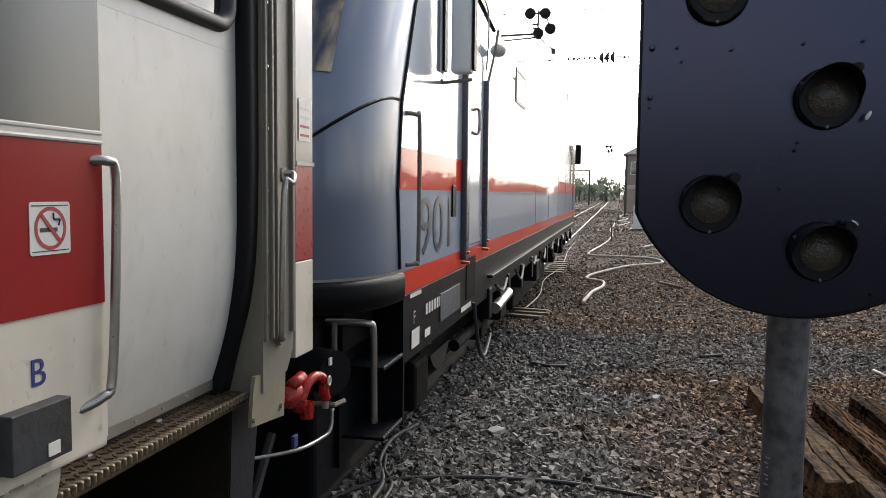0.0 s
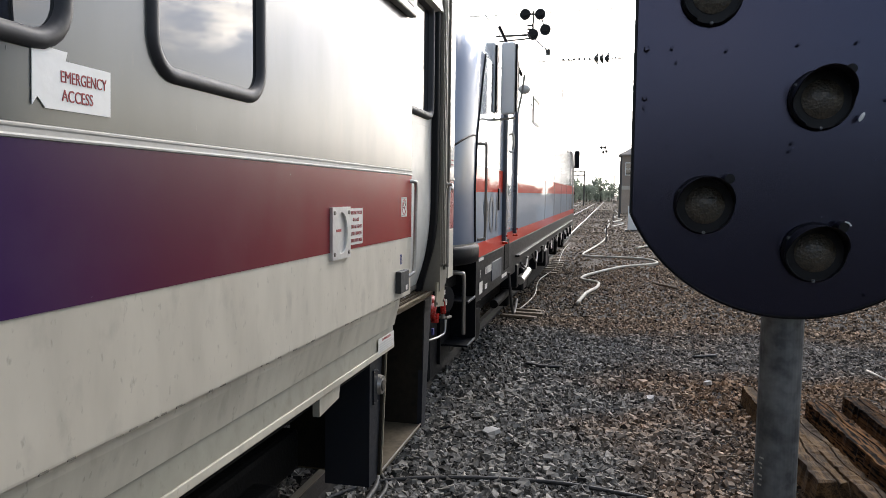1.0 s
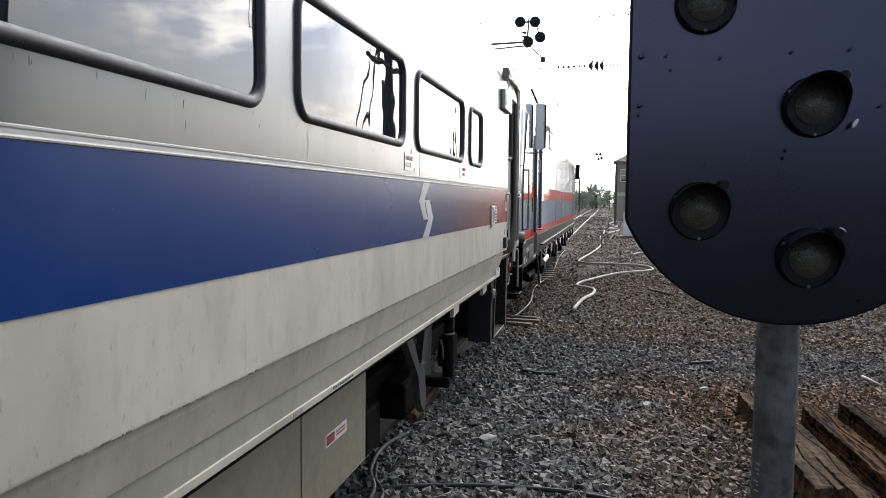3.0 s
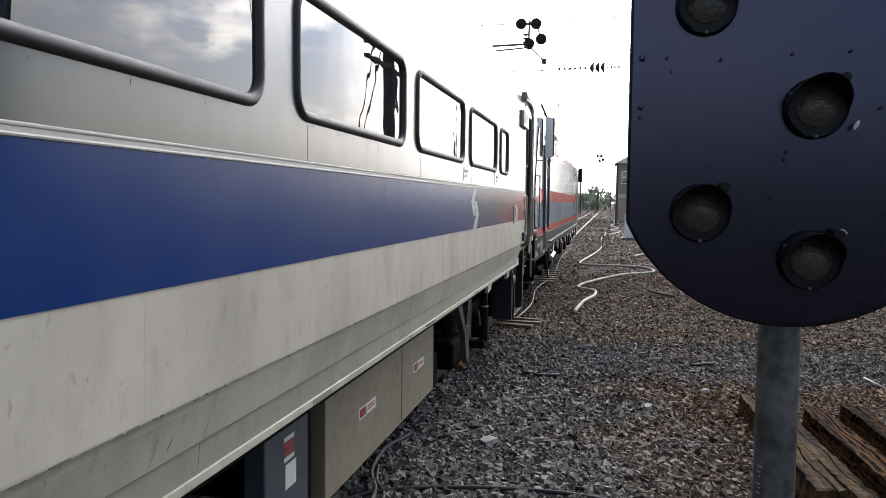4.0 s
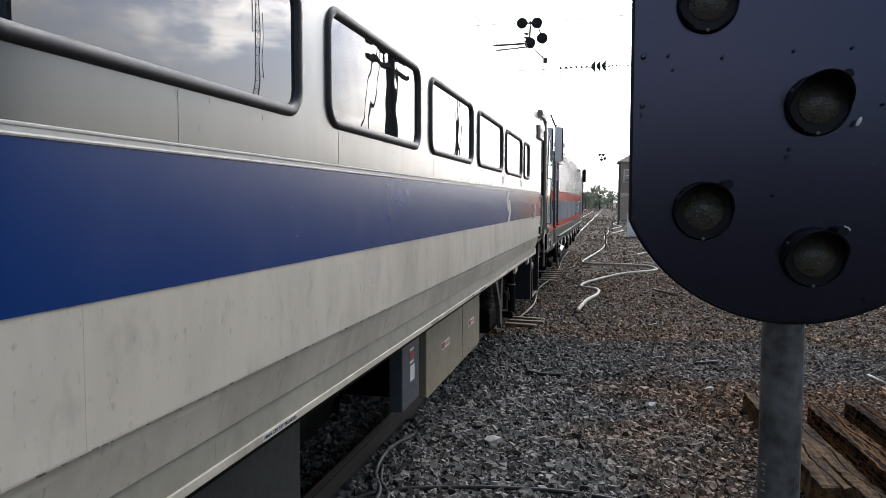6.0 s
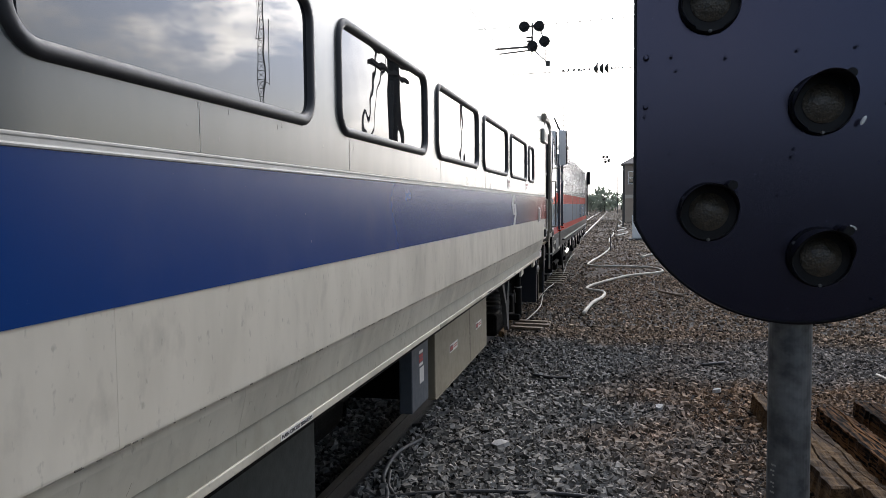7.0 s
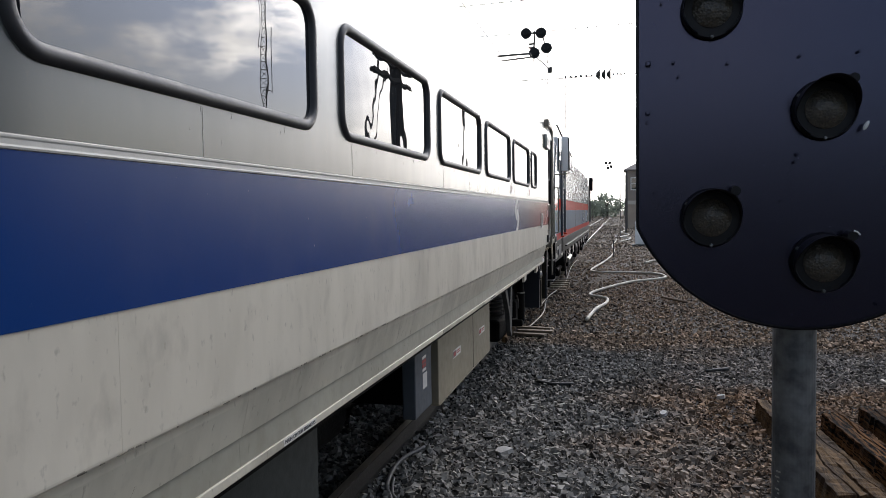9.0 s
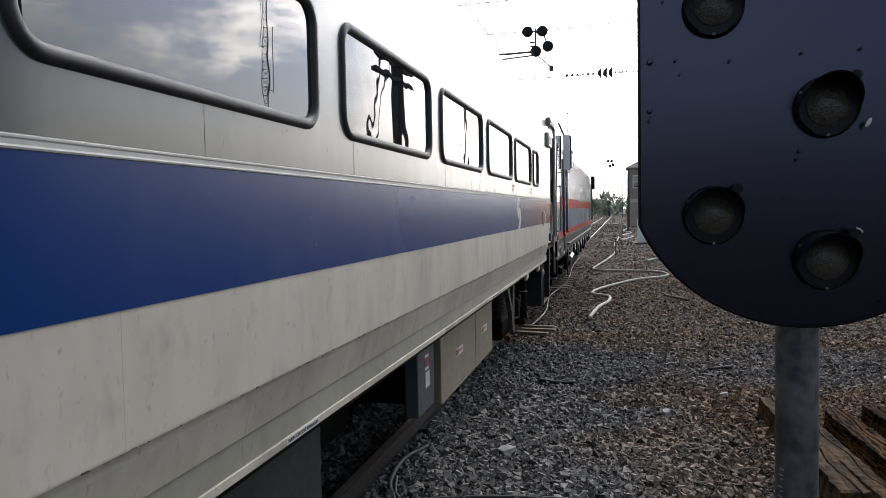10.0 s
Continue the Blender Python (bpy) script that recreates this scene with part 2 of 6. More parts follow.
M["l_silver"] = surf("loco_silver_paint", (0.64, 0.68, 0.75), (0.58, 0.62, 0.69), rough=0.14, metal=0.35, big=0.7, fine=6, amount=0.25,
                     bump=0.003, bump_scale=2.5, coat=0.6, rough_var=0.03)
M["l_band"] = surf("loco_band_grey", (0.235, 0.285, 0.355), (0.205, 0.25, 0.315), rough=0.4, metal=0.0, big=0.7, fine=6, amount=0.25, bump=0.002,
                   bump_scale=2.5, coat=0.7, rough_var=0.04, ior=1.1, coat_ior=1.45, coat_rough=0.02)
M["l_red"] = surf("loco_red_paint", (0.60, 0.04, 0.02), (0.50, 0.034, 0.02), rough=0.4, coat=0.6, amount=0.25, bump=0.002, bump_scale=3, rough_var=0.04, ior=1.1, coat_ior=1.4, coat_rough=0.02)
M["l_black"] = surf("loco_black_frame", (0.003, 0.004, 0.006), (0.007, 0.007, 0.008), rough=0.45, big=3, fine=25, bump=0.05, ior=1.2)
M["bright"] = surf("bright_plate_steel", (0.62, 0.61, 0.58), (0.45, 0.43, 0.40), rough=0.35, metal=0.35, big=6, fine=60, amount=0.4, bump=0.04)
M["pillar"] = surf("slate_pillar_paint", (0.045, 0.055, 0.075), (0.03, 0.037, 0.05), rough=0.3, bump=0.02, coat=0.4)
M["digit"] = surf("dark_digit_paint", (0.035, 0.045, 0.06), rough=0.35, bump=0)
M["coupler"] = surf("bright_red_valve_paint", (0.36, 0.014, 0.010), (0.22, 0.012, 0.010), rough=0.28, big=9, fine=50, bump=0.1)
M["signal"] = surf("black_signal_enamel", (0.0014, 0.0015, 0.0045), (0.003, 0.003, 0.006), rough=0.24, big=5, fine=60, amount=0.5, bump=0.012, bump_scale=30, ior=1.8, rough_var=0.08, tint=(0.66, 0.66, 1.0))
M["hood"] = surf("matt_black_hood", (0.004, 0.004, 0.006), (0.007, 0.007, 0.008), rough=0.45, bump=0.05, ior=1.35)
M["lens"] = surf("dusty_signal_lens", (0.078, 0.066, 0.048), (0.03, 0.027, 0.023), rough=0.4, big=60, fine=220, amount=0.7, bump=0.0, coat=0.2)
ln, ll = M["lens"].node_tree.nodes, M["lens"].node_tree.links      # small moulded prisms
n_co, n_vo, n_bp = ln.new("ShaderNodeTexCoord"), ln.new("ShaderNodeTexVoronoi"), ln.new("ShaderNodeBump")
n_vo.inputs["Scale"].default_value, n_vo.inputs["Randomness"].default_value = 130.0, 0.8
n_bp.inputs["Strength"].default_value, n_bp.inputs["Distance"].default_value = 0.6, 0.004
ll.new(n_co.outputs["Object"], n_vo.inputs["Vector"])
ll.new(n_vo.outputs["Distance"], n_bp.inputs["Height"])
ll.new(n_bp.outputs["Normal"], ln["Principled BSDF"].inputs["Normal"])
M["galv"] = surf("galvanised_pole", (0.20, 0.205, 0.205), (0.075, 0.078, 0.08), rough=0.5, metal=0.45, big=9, fine=26, amount=0.85, bump=0.05)
M["timber"] = surf("weathered_tie_timber", (0.016, 0.010, 0.007), (0.135, 0.064, 0.024), rough=0.9, big=1.6, fine=14, amount=0.8, bump=1.0, bump_scale=30,
                   stretch=(6, 0.5, 6), ior=1.25, obj_random=0.45)
M["timber"].node_tree.nodes["Principled BSDF"].inputs["Specular IOR Level"].default_value = 0.1
tn, tl = M["timber"].node_tree.nodes, M["timber"].node_tree.links
t_co, t_mp, t_ns = tn.new("ShaderNodeTexCoord"), tn.new("ShaderNodeMapping"), tn.new("ShaderNodeTexNoise")
t_mp.inputs["Scale"].default_value = (26.0, 1.6, 26.0)      # long dark splits along the grain
t_ns.inputs["Scale"].default_value, t_ns.inputs["Detail"].default_value = 1.6, 6.0
t_rg, t_mx = tn.new("ShaderNodeMapRange"), tn.new("ShaderNodeMix")
t_rg.inputs["From Min"].default_value, t_rg.inputs["From Max"].default_value = 0.44, 0.52
t_mx.data_type = "RGBA"
t_mx.inputs["A"].default_value = (0.004, 0.003, 0.0025, 1)
tl.new(t_co.outputs["Object"], t_mp.inputs["Vector"])
tl.new(t_mp.outputs["Vector"], t_ns.inputs["Vector"])
tl.new(t_ns.outputs["Fac"], t_rg.inputs["Value"])
tl.new(t_rg.outputs["Result"], t_mx.inputs["Factor"])
tl.new(tn["Principled BSDF"].inputs["Base Color"].links[0].from_socket, t_mx.inputs["B"])
tl.new(t_mx.outputs["Result"], tn["Principled BSDF"].inputs["Base Color"])
M["board"] = surf("pale_old_board", (0.17, 0.125, 0.085), (0.08, 0.06, 0.045), rough=0.85, big=4, fine=22, bump=0.5, stretch=(4, 0.6, 4))
M["plank"] = surf("worn_brown_plank", (0.125, 0.074, 0.034), (0.026, 0.016, 0.009), rough=0.9, big=3, fine=20, amount=1.0, bump=0.8, bump_scale=30, stretch=(5, 0.6, 5), ior=1.2)
M["rail"] = surf("rail_steel_rusty", (0.017, 0.013, 0.010), (0.010, 0.008, 0.007), rough=0.65, metal=0.2, big=4, fine=50, bump=0.2)
M["railtop"] = surf("polished_rail_head", (0.34, 0.30, 0.25), (0.18, 0.15, 0.115), rough=0.33, metal=0.7, big=8, fine=60, amount=0.5, bump=0.03, stretch=(4, 0.3, 1))
M["hose"] = surf("dirty_white_hose", (0.50, 0.47, 0.40), (0.27, 0.24, 0.19), rough=0.7, big=3, fine=30, amount=0.6, bump=0.2)
M["cable"] = surf("black_cable", (0.014, 0.014, 0.014), (0.03, 0.027, 0.024), rough=0.6, bump=0.1)
M["greyhose"] = surf("grey_air_hose", (0.055, 0.054, 0.052), (0.03, 0.028, 0.026), rough=0.6, bump=0.1)
M["brick"] = surf("tower_brick", (0.42, 0.34, 0.27), (0.32, 0.25, 0.2), rough=0.8, big=0.8, fine=8, amount=0.6, bump=0.4, bump_scale=16)
M["clap"] = surf("tower_upper_siding", (0.55, 0.50, 0.43), (0.44, 0.40, 0.34), rough=0.6, big=0.6, fine=6, bump=0.2)
M["siding"] = surf("tower_brown_siding", (0.30, 0.245, 0.205), (0.22, 0.18, 0.15), rough=0.65, big=0.6, fine=6, bump=0.2, stretch=(1, 1, 6))
M["slate"] = surf("tower_roof_slate", (0.24, 0.21, 0.19), (0.17, 0.15, 0.135), rough=0.7, fine=8, bump=0.4)
M["iron"] = surf("dark_weathered_iron", (0.045, 0.043, 0.042), (0.07, 0.06, 0.05), rough=0.6, big=2, fine=15, bump=0.05)
M["wood_pole"] = surf("creosoted_pole", (0.05, 0.04, 0.033), (0.085, 0.07, 0.055), rough=0.85, stretch=(5, 5, 0.4), bump=0.4)
M["whitecab"] = surf("white_metal_paint", (0.78, 0.78, 0.76), (0.66, 0.66, 0.63), rough=0.35, bump=0.03, coat=0.4)
M["slab"] = surf("pale_stone_chip", (0.42, 0.40, 0.37), (0.3, 0.29, 0.27), rough=0.85, bump=0.3)
# leaf colour made paler and greyer to hold the distance haze
M["leaf"] = surf("hazed_foliage", (0.20, 0.225, 0.215), (0.13, 0.15, 0.145), rough=0.9, big=0.2, fine=2, amount=0.7, bump=0, island=0.3, ior=1.2)
lt = M["leaf"].node_tree
l_bsdf, l_out = lt.nodes["Principled BSDF"], lt.nodes["Material Output"]
l_tr, l_mx = lt.nodes.new("ShaderNodeBsdfTranslucent"), lt.nodes.new("ShaderNodeMixShader")
l_tr.inputs["Color"].default_value, l_mx.inputs["Fac"].default_value = (0.27, 0.31, 0.24, 1), 0.65
lt.links.new(l_bsdf.outputs["BSDF"], l_mx.inputs[1])
lt.links.new(l_tr.outputs["BSDF"], l_mx.inputs[2])
lt.links.new(l_mx.outputs["Shader"], l_out.inputs["Surface"])
M["bark"] = surf("far_bark", (0.06, 0.05, 0.04), rough=0.9, bump=0)


def ground_material(name, island):
    """Grey ballast near the track, brown dirt and stone dust further out."""
    m = bpy.data.materials.new(name)
    m.use_nodes = True
    n, l = m.node_tree.nodes, m.node_tree.links
    b = n["Principled BSDF"]
    b.inputs["Roughness"].default_value = 0.85
    b.inputs["Specular IOR Level"].default_value = 0.2
    tc = n.new("ShaderNodeTexCoord")

    def noise_tex(scale, detail=5.0):
        t = n.new("ShaderNodeTexNoise")
        t.inputs["Scale"].default_value, t.inputs["Detail"].default_value = scale, detail
        l.new(tc.outputs["Object"], t.inputs["Vector"])
        return t.outputs["Fac"]

    def rng(src, a, c, lo=0.0, hi=1.0):
        r = n.new("ShaderNodeMapRange")
        r.inputs["From Min"].default_value, r.inputs["From Max"].default_value = a, c
        r.inputs["To Min"].default_value, r.inputs["To Max"].default_value = lo, hi
        l.new(src, r.inputs["Value"])
        return r.outputs["Result"]

    def math_node(op, a, c):
        k = n.new("ShaderNodeMath")
        k.operation, k.use_clamp = op, False
        for i, v in enumerate((a, c)):
            if isinstance(v, (int, float)):
                k.inputs[i].default_value = v
            else:
                l.new(v, k.inputs[i])
        return k.outputs[0]

    def mix(f, a, c):
        k = n.new("ShaderNodeMix")
        k.data_type = "RGBA"
        l.new(f, k.inputs["Factor"])
        for key, v in (("A", a), ("B", c)):
            if isinstance(v, tuple):
                k.inputs[key].default_value = (*v, 1)
            else:
                l.new(v, k.inputs[key])
        return k.outputs["Result"]
    sp = n.new("ShaderNodeSeparateXYZ")
    l.new(tc.outputs["Object"], sp.inputs[0])
    wob = math_node("MULTIPLY", math_node("SUBTRACT", noise_tex(0.55, 6.0), 0.5), 5.0)
    right = math_node("ADD", math_node("SUBTRACT", sp.outputs["X"], math_node("MULTIPLY", sp.outputs["Y"], -0.10)), wob)
    brown_right = rng(right, 0.45, 1.7)
    along = math_node("ADD", sp.outputs["Y"], wob)
    brown_far = math_node("MULTIPLY", rng(along, 10.8, 11.8), 1.0)
    dust = math_node("MULTIPLY", rng(along, 8.6, 9.6), rng(along, 11.0, 12.0, 1.0, 0.0))
    rust = rng(noise_tex(0.9, 7.0), 0.50, 0.66)
    grey = mix(rng(noise_tex(26.0), 0.35, 0.7), (0.156, 0.146, 0.129), (0.057, 0.053, 0.047))
    brown = mix(rng(noise_tex(14.0), 0.35, 0.7), (0.200, 0.148, 0.102), (0.078, 0.057, 0.040))
    soil = mix(rng(noise_tex(16.0), 0.35, 0.7), (0.185, 0.113, 0.063), (0.066, 0.040, 0.023))
    orange = mix(rng(noise_tex(9.0), 0.35, 0.7), (0.19, 0.125, 0.078), (0.09, 0.064, 0.045))
    c = mix(math_node("MULTIPLY", brown_right, 0.85), grey, soil)
    c = mix(math_node("MULTIPLY", brown_far, 0.68), c, brown)
    c = mix(math_node("MULTIPLY", math_node("MULTIPLY", brown_far, rust), 0.8), c, orange)
    c = mix(math_node("MULTIPLY", dust, 0.8), c, (0.106, 0.100, 0.090))
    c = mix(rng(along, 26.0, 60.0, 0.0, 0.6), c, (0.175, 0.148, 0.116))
    if island:
        hs = n.new("ShaderNodeHueSaturation")
        l.new(rng(n.new("ShaderNodeNewGeometry").outputs["Random Per Island"], 0, 1, 0.15, 2.6), hs.inputs["Value"])
        l.new(c, hs.inputs["Color"])
        c = hs.outputs["Color"]
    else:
        # shade in the gaps between stones, put into the colour, weaker far off
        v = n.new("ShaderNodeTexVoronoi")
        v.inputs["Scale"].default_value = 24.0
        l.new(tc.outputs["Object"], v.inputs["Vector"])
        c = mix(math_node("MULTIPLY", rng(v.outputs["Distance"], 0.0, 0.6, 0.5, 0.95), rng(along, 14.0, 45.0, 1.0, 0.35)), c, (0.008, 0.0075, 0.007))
        bp = n.new("ShaderNodeBump")
        bp.inputs["Strength"].default_value, bp.inputs["Distance"].default_value = 0.8, 0.03
        bp.invert = True
        l.new(v.outputs["Distance"], bp.inputs["Height"])
        l.new(bp.outputs["Normal"], b.inputs["Normal"])
    l.new(c, b.inputs["Base Color"])
    return m


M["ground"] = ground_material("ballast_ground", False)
M["stones"] = ground_material("ballast_stone", True)


# ---- building helpers ----
def part(name, bm, material, parent, label="", smooth=False, kind=""):
    """Links a bmesh as one mesh object under a thing or a part."""
    me = bpy.data.meshes.new(name)
    bmesh.ops.recalc_face_normals(bm, faces=bm.faces)
    bm.to_mesh(me)
    bm.free()
    for mt in (material if isinstance(material, (list, tuple)) else [material]):
        me.materials.append(mt)
    if smooth:
        for p in me.polygons:
            p.use_smooth = True
    ob = new(name, me)
    if parent is not None:
        ob.parent = parent
    return tagged(ob, label, kind=kind)


def thing(name, m, label, category, group="", kind=""):
    e = new(name)
    e.empty_display_size = 0.1
    e.matrix_world = m
    return tagged(e, label, category, group, kind)


def add_box(bm, x0, x1, y0, y1, z0, z1, bevel=0.0, m=None):
    r = bmesh.ops.create_cube(bm, size=1.0)
    bmesh.ops.scale(bm, vec=(abs(x1 - x0), abs(y1 - y0), abs(z1 - z0)), verts=r["verts"])
    bmesh.ops.translate(bm, vec=((x0 + x1) / 2, (y0 + y1) / 2, (z0 + z1) / 2), verts=r["verts"])
    vs = r["verts"]
    if bevel:
        es = list({e for v in vs for e in v.link_edges})
        vs = list({v for f in bmesh.ops.bevel(bm, geom=es, offset=bevel, segments=2, affect="EDGES", profile=0.5)["faces"] for v in f.verts})
        if m is not None:
            vs = list({v for v0 in vs for f in v0.link_faces for v in f.verts})
    if m is not None:
        bmesh.ops.transform(bm, matrix=m, verts=vs)
    return vs


def box_bm(x0, x1, y0, y1, z0, z1, bevel=0.0, m=None):
    bm = bmesh.new()
    add_box(bm, x0, x1, y0, y1, z0, z1, bevel, m)
    return bm


def add_cyl(bm, p, q, r, r2=None, seg=14, caps=True):
    p, q = Vector(p), Vector(q)
    d = q - p
    mm = Matrix.Translation((p + q) / 2) @ d.to_track_quat("Z", "Y").to_matrix().to_4x4()
    bmesh.ops.create_cone(bm, cap_ends=caps, segments=seg, radius1=r, radius2=r if r2 is None else r2, depth=d.length, matrix=mm)
    return bm


def cyl_bm(p, q, r, r2=None, seg=14):
    return add_cyl(bmesh.new(), p, q, r, r2, seg)


def smooth_path(pts, n=8):
    """Catmull-Rom through the points."""
    pts = [Vector(p) for p in pts]
    out = []
    for i in range(len(pts) - 1):
        a, b, c, d = pts[max(i - 1, 0)], pts[i], pts[i + 1], pts[min(i + 2, len(pts) - 1)]
        for k in range(n):
            t = k / n
            out.append(0.5 * (2 * b + (c - a) * t + (2 * a - 5 * b + 4 * c - d) * t * t + (3 * b - a - 3 * c + d) * t ** 3))
    return out + [pts[-1]]


def tube_bm(pts, r, seg=8, bm=None):
    bm = bm or bmesh.new()
    pts = [Vector(p) for p in pts]
    rings, ref = [], Vector((0.31, 0.17, 0.93)).normalized()
    for i, p in enumerate(pts):
        d = (pts[min(i + 1, len(pts) - 1)] - pts[max(i - 1, 0)]).normalized()
        a = d.cross(ref)
        a = a.normalized() if a.length > 0.05 else d.cross(Vector((1, 0, 0))).normalized()
        c = d.cross(a).normalized()
        rings.append([bm.verts.new(p + r * (math.cos(2 * math.pi * k / seg) * a + math.sin(2 * math.pi * k / seg) * c)) for k in range(seg)])
    for u, v in zip(rings, rings[1:]):
        for k in range(seg):
            bm.faces.new((u[k], u[(k + 1) % seg], v[(k + 1) % seg], v[k]))
    bm.faces.new(rings[0][::-1])
    bm.faces.new(rings[-1])
    return bm


def rounded_loop(y0, y1, z0, z1, r, n=6):
    """Points (y, z) of a rounded rectangle."""
    out = []
    for cy, cz, a0 in ((y1 - r, z1 - r, 0), (y0 + r, z1 - r, 90), (y0 + r, z0 + r, 180), (y1 - r, z0 + r, 270)):
        for k in range(n + 1):
            a = radians(a0 + 90 * k / n)
            out.append((cy + r * math.cos(a), cz + r * math.sin(a)))
    return out


def plate_bm(x, outer, holes, depth, sign=1):
    """A flat plate in the plane x with holes, of some thickness towards the inside."""
    bm = bmesh.new()
    edges = []
    for loop in [outer] + holes:
        vs = [bm.verts.new((x, y, z)) for y, z in loop]
        edges += [bm.edges.new((vs[i], vs[(i + 1) % len(vs)])) for i in range(len(vs))]
    bmesh.ops.triangle_fill(bm, use_beauty=True, use_dissolve=False, edges=edges)
    ext = bmesh.ops.extrude_face_region(bm, geom=bm.faces[:])
    bmesh.ops.translate(bm, vec=(-sign * depth, 0, 0), verts=[v for v in ext["geom"] if isinstance(v, bmesh.types.BMVert)])
    return bm


def ring_bm(x_in, x_out, y0, y1, z0, z1, w, r):
    """A rounded rubber frame round an opening, domed outwards."""
    bm = bmesh.new()
    prof = [(0.0, x_in), (0.15, x_out * 0.75 + x_in * 0.25), (0.4, x_out), (0.7, x_out), (0.92, x_out * 0.7 + x_in * 0.3), (1.0, x_in)]
    loops = []
    for f, x in prof:
        o = w * (f - 0.5)
        loops.append([bm.verts.new((x, y, z)) for y, z in rounded_loop(y0 - o, y1 + o, z0 - o, z1 + o, r + o)])
    for a, b in zip(loops, loops[1:]):
        for i in range(len(a)):
            bm.faces.new((a[i], a[(i + 1) % len(a)], b[(i + 1) % len(a)], b[i]))
    return bm


def poly_bm(x, pts, depth=0.004):
    bm = bmesh.new()
    f = bm.faces.new([bm.verts.new((x, y, z)) for y, z in pts])
    ext = bmesh.ops.extrude_face_region(bm, geom=[f])
    bmesh.ops.translate(bm, vec=(-depth, 0, 0), verts=[v for v in ext["geom"] if isinstance(v, bmesh.types.BMVert)])
    return bm


def extrude_profile(pts, y0, y1, closed=True, steps=1):
    """A profile of (x, z) drawn out along y."""
    bm = bmesh.new()
    rows = []
    for k in range(steps + 1):
        y = y0 + (y1 - y0) * k / steps
        rows.append([bm.verts.new((x, y, z)) for x, z in pts])
    n = len(pts)
    for a, b in zip(rows, rows[1:]):
        for i in range(n if closed else n - 1):
            bm.faces.new((a[i], a[(i + 1) % n], b[(i + 1) % n], b[i]))
    if closed:
        bm.faces.new(rows[0])
        bm.faces.new(rows[-1][::-1])
    return bm


def lettering(name, text, m, size, material, parent, width=None):
    """Raised letters as a mesh; m places the text's own plane."""
    cu = bpy.data.curves.new(name, "FONT")
    cu.body, cu.size, cu.extrude, cu.align_x, cu.align_y = text, size, 0.0006, "CENTER", "CENTER"
    ob = bpy.data.objects.new(name, cu)
    scene.collection.objects.link(ob)
    me = bpy.data.meshes.new_from_object(ob.evaluated_get(bpy.context.evaluated_depsgraph_get()))
    bpy.data.objects.remove(ob)
    if width:
        xs = [v.co.x for v in me.vertices]
        k = width / (max(xs) - min(xs))
        for v in me.vertices:
            v.co.x *= k
    me.transform(m)
    me.materials.clear()
    me.materials.append(material)
    t = new(name, me)
    t.parent = parent
    return t


def on_side(x, y, z):
    """The plane of a train's side: the text's x runs along +Y, its y up, its face towards +X."""
    return Matrix(((0, 0, 1, x), (1, 0, 0, y), (0, 1, 0, z), (0, 0, 0, 1)))


def stone_field(n, xr, yr, size, z0, rng, mask=None):
    """Vertices and faces of n broken stones lying on the ground."""
    iv = np.array([(i, j, k) for i in (-1, 1) for j in (-1, 1) for k in (-1, 1)], float) * 0.72
    quads = ((0, 1, 3, 2), (4, 6, 7, 5), (0, 4, 5, 1), (2, 3, 7, 6), (0, 2, 6, 4), (1, 5, 7, 3))
    fi = np.array([t for q in quads for t in ((q[0], q[1], q[2]), (q[0], q[2], q[3]))])
    x = rng.uniform(*xr, n)
    y = rng.uniform(*yr, n)
    if mask is not None:
        keep = mask(x, y)
        x, y = x[keep], y[keep]
        n = len(x)
    s = np.clip(rng.lognormal(math.log(size), 0.33, n), 0.4 * size, 1.8 * size)
    k = (iv[None] + rng.uniform(-0.42, 0.42, (n, 8, 3))) * rng.uniform(0.58, 1.2, (n, 1, 3)) * s[:, None, None]
    a = rng.uniform(0, 2 * np.pi, n)
    b = rng.uniform(-1.0, 1.0, n)
    ca, sa, cb, sb = np.cos(a), np.sin(a), np.cos(b), np.sin(b)
    ky, kz = k[:, :, 1] * cb[:, None] - k[:, :, 2] * sb[:, None], k[:, :, 1] * sb[:, None] + k[:, :, 2] * cb[:, None]
    kx = k[:, :, 0]
    v = np.stack([kx * ca[:, None] - ky * sa[:, None] + x[:, None], kx * sa[:, None] + ky * ca[:, None] + y[:, None],
                  kz + (z0(x, y) + s * rng.uniform(-0.1, 0.45, n))[:, None]], -1)
    return v.reshape(-1, 3), (fi[None] + 8 * np.arange(n)[:, None, None]).reshape(-1, 3)


def mesh_of(name, v, f, material):
    me = bpy.data.meshes.new(name)
    v, f = np.asarray(v, dtype=np.float32), np.asarray(f, dtype=np.int32)
    me.vertices.add(len(v))
    me.vertices.foreach_set("co", v.ravel())
    me.loops.add(f.size)
    me.loops.foreach_set("vertex_index", f.ravel())
    me.polygons.add(len(f))
    me.polygons.foreach_set("loop_start", np.arange(0, f.size, f.shape[1], dtype=np.int32))
    me.polygons.foreach_set("use_smooth", np.zeros(len(f), dtype=bool))
    me.update(calc_edges=True)
    me.validate()
    me.materials.append(material)
    return new(name, me)


def ground_z(x, y):
    """Uneven yard ground, a little under the rail head."""
    x, y = np.asarray(x, float), np.asarray(y, float)
    near = np.exp(-((x + 1.0) / 6.0) ** 2)
    return -0.165 + near * (0.018 * np.sin(1.3 * x + 0.6 * y) + 0.014 * np.sin(2.1 * y - 0.7 * x + 1.0) + 0.02 * np.sin(0.45 * y + 2.0))


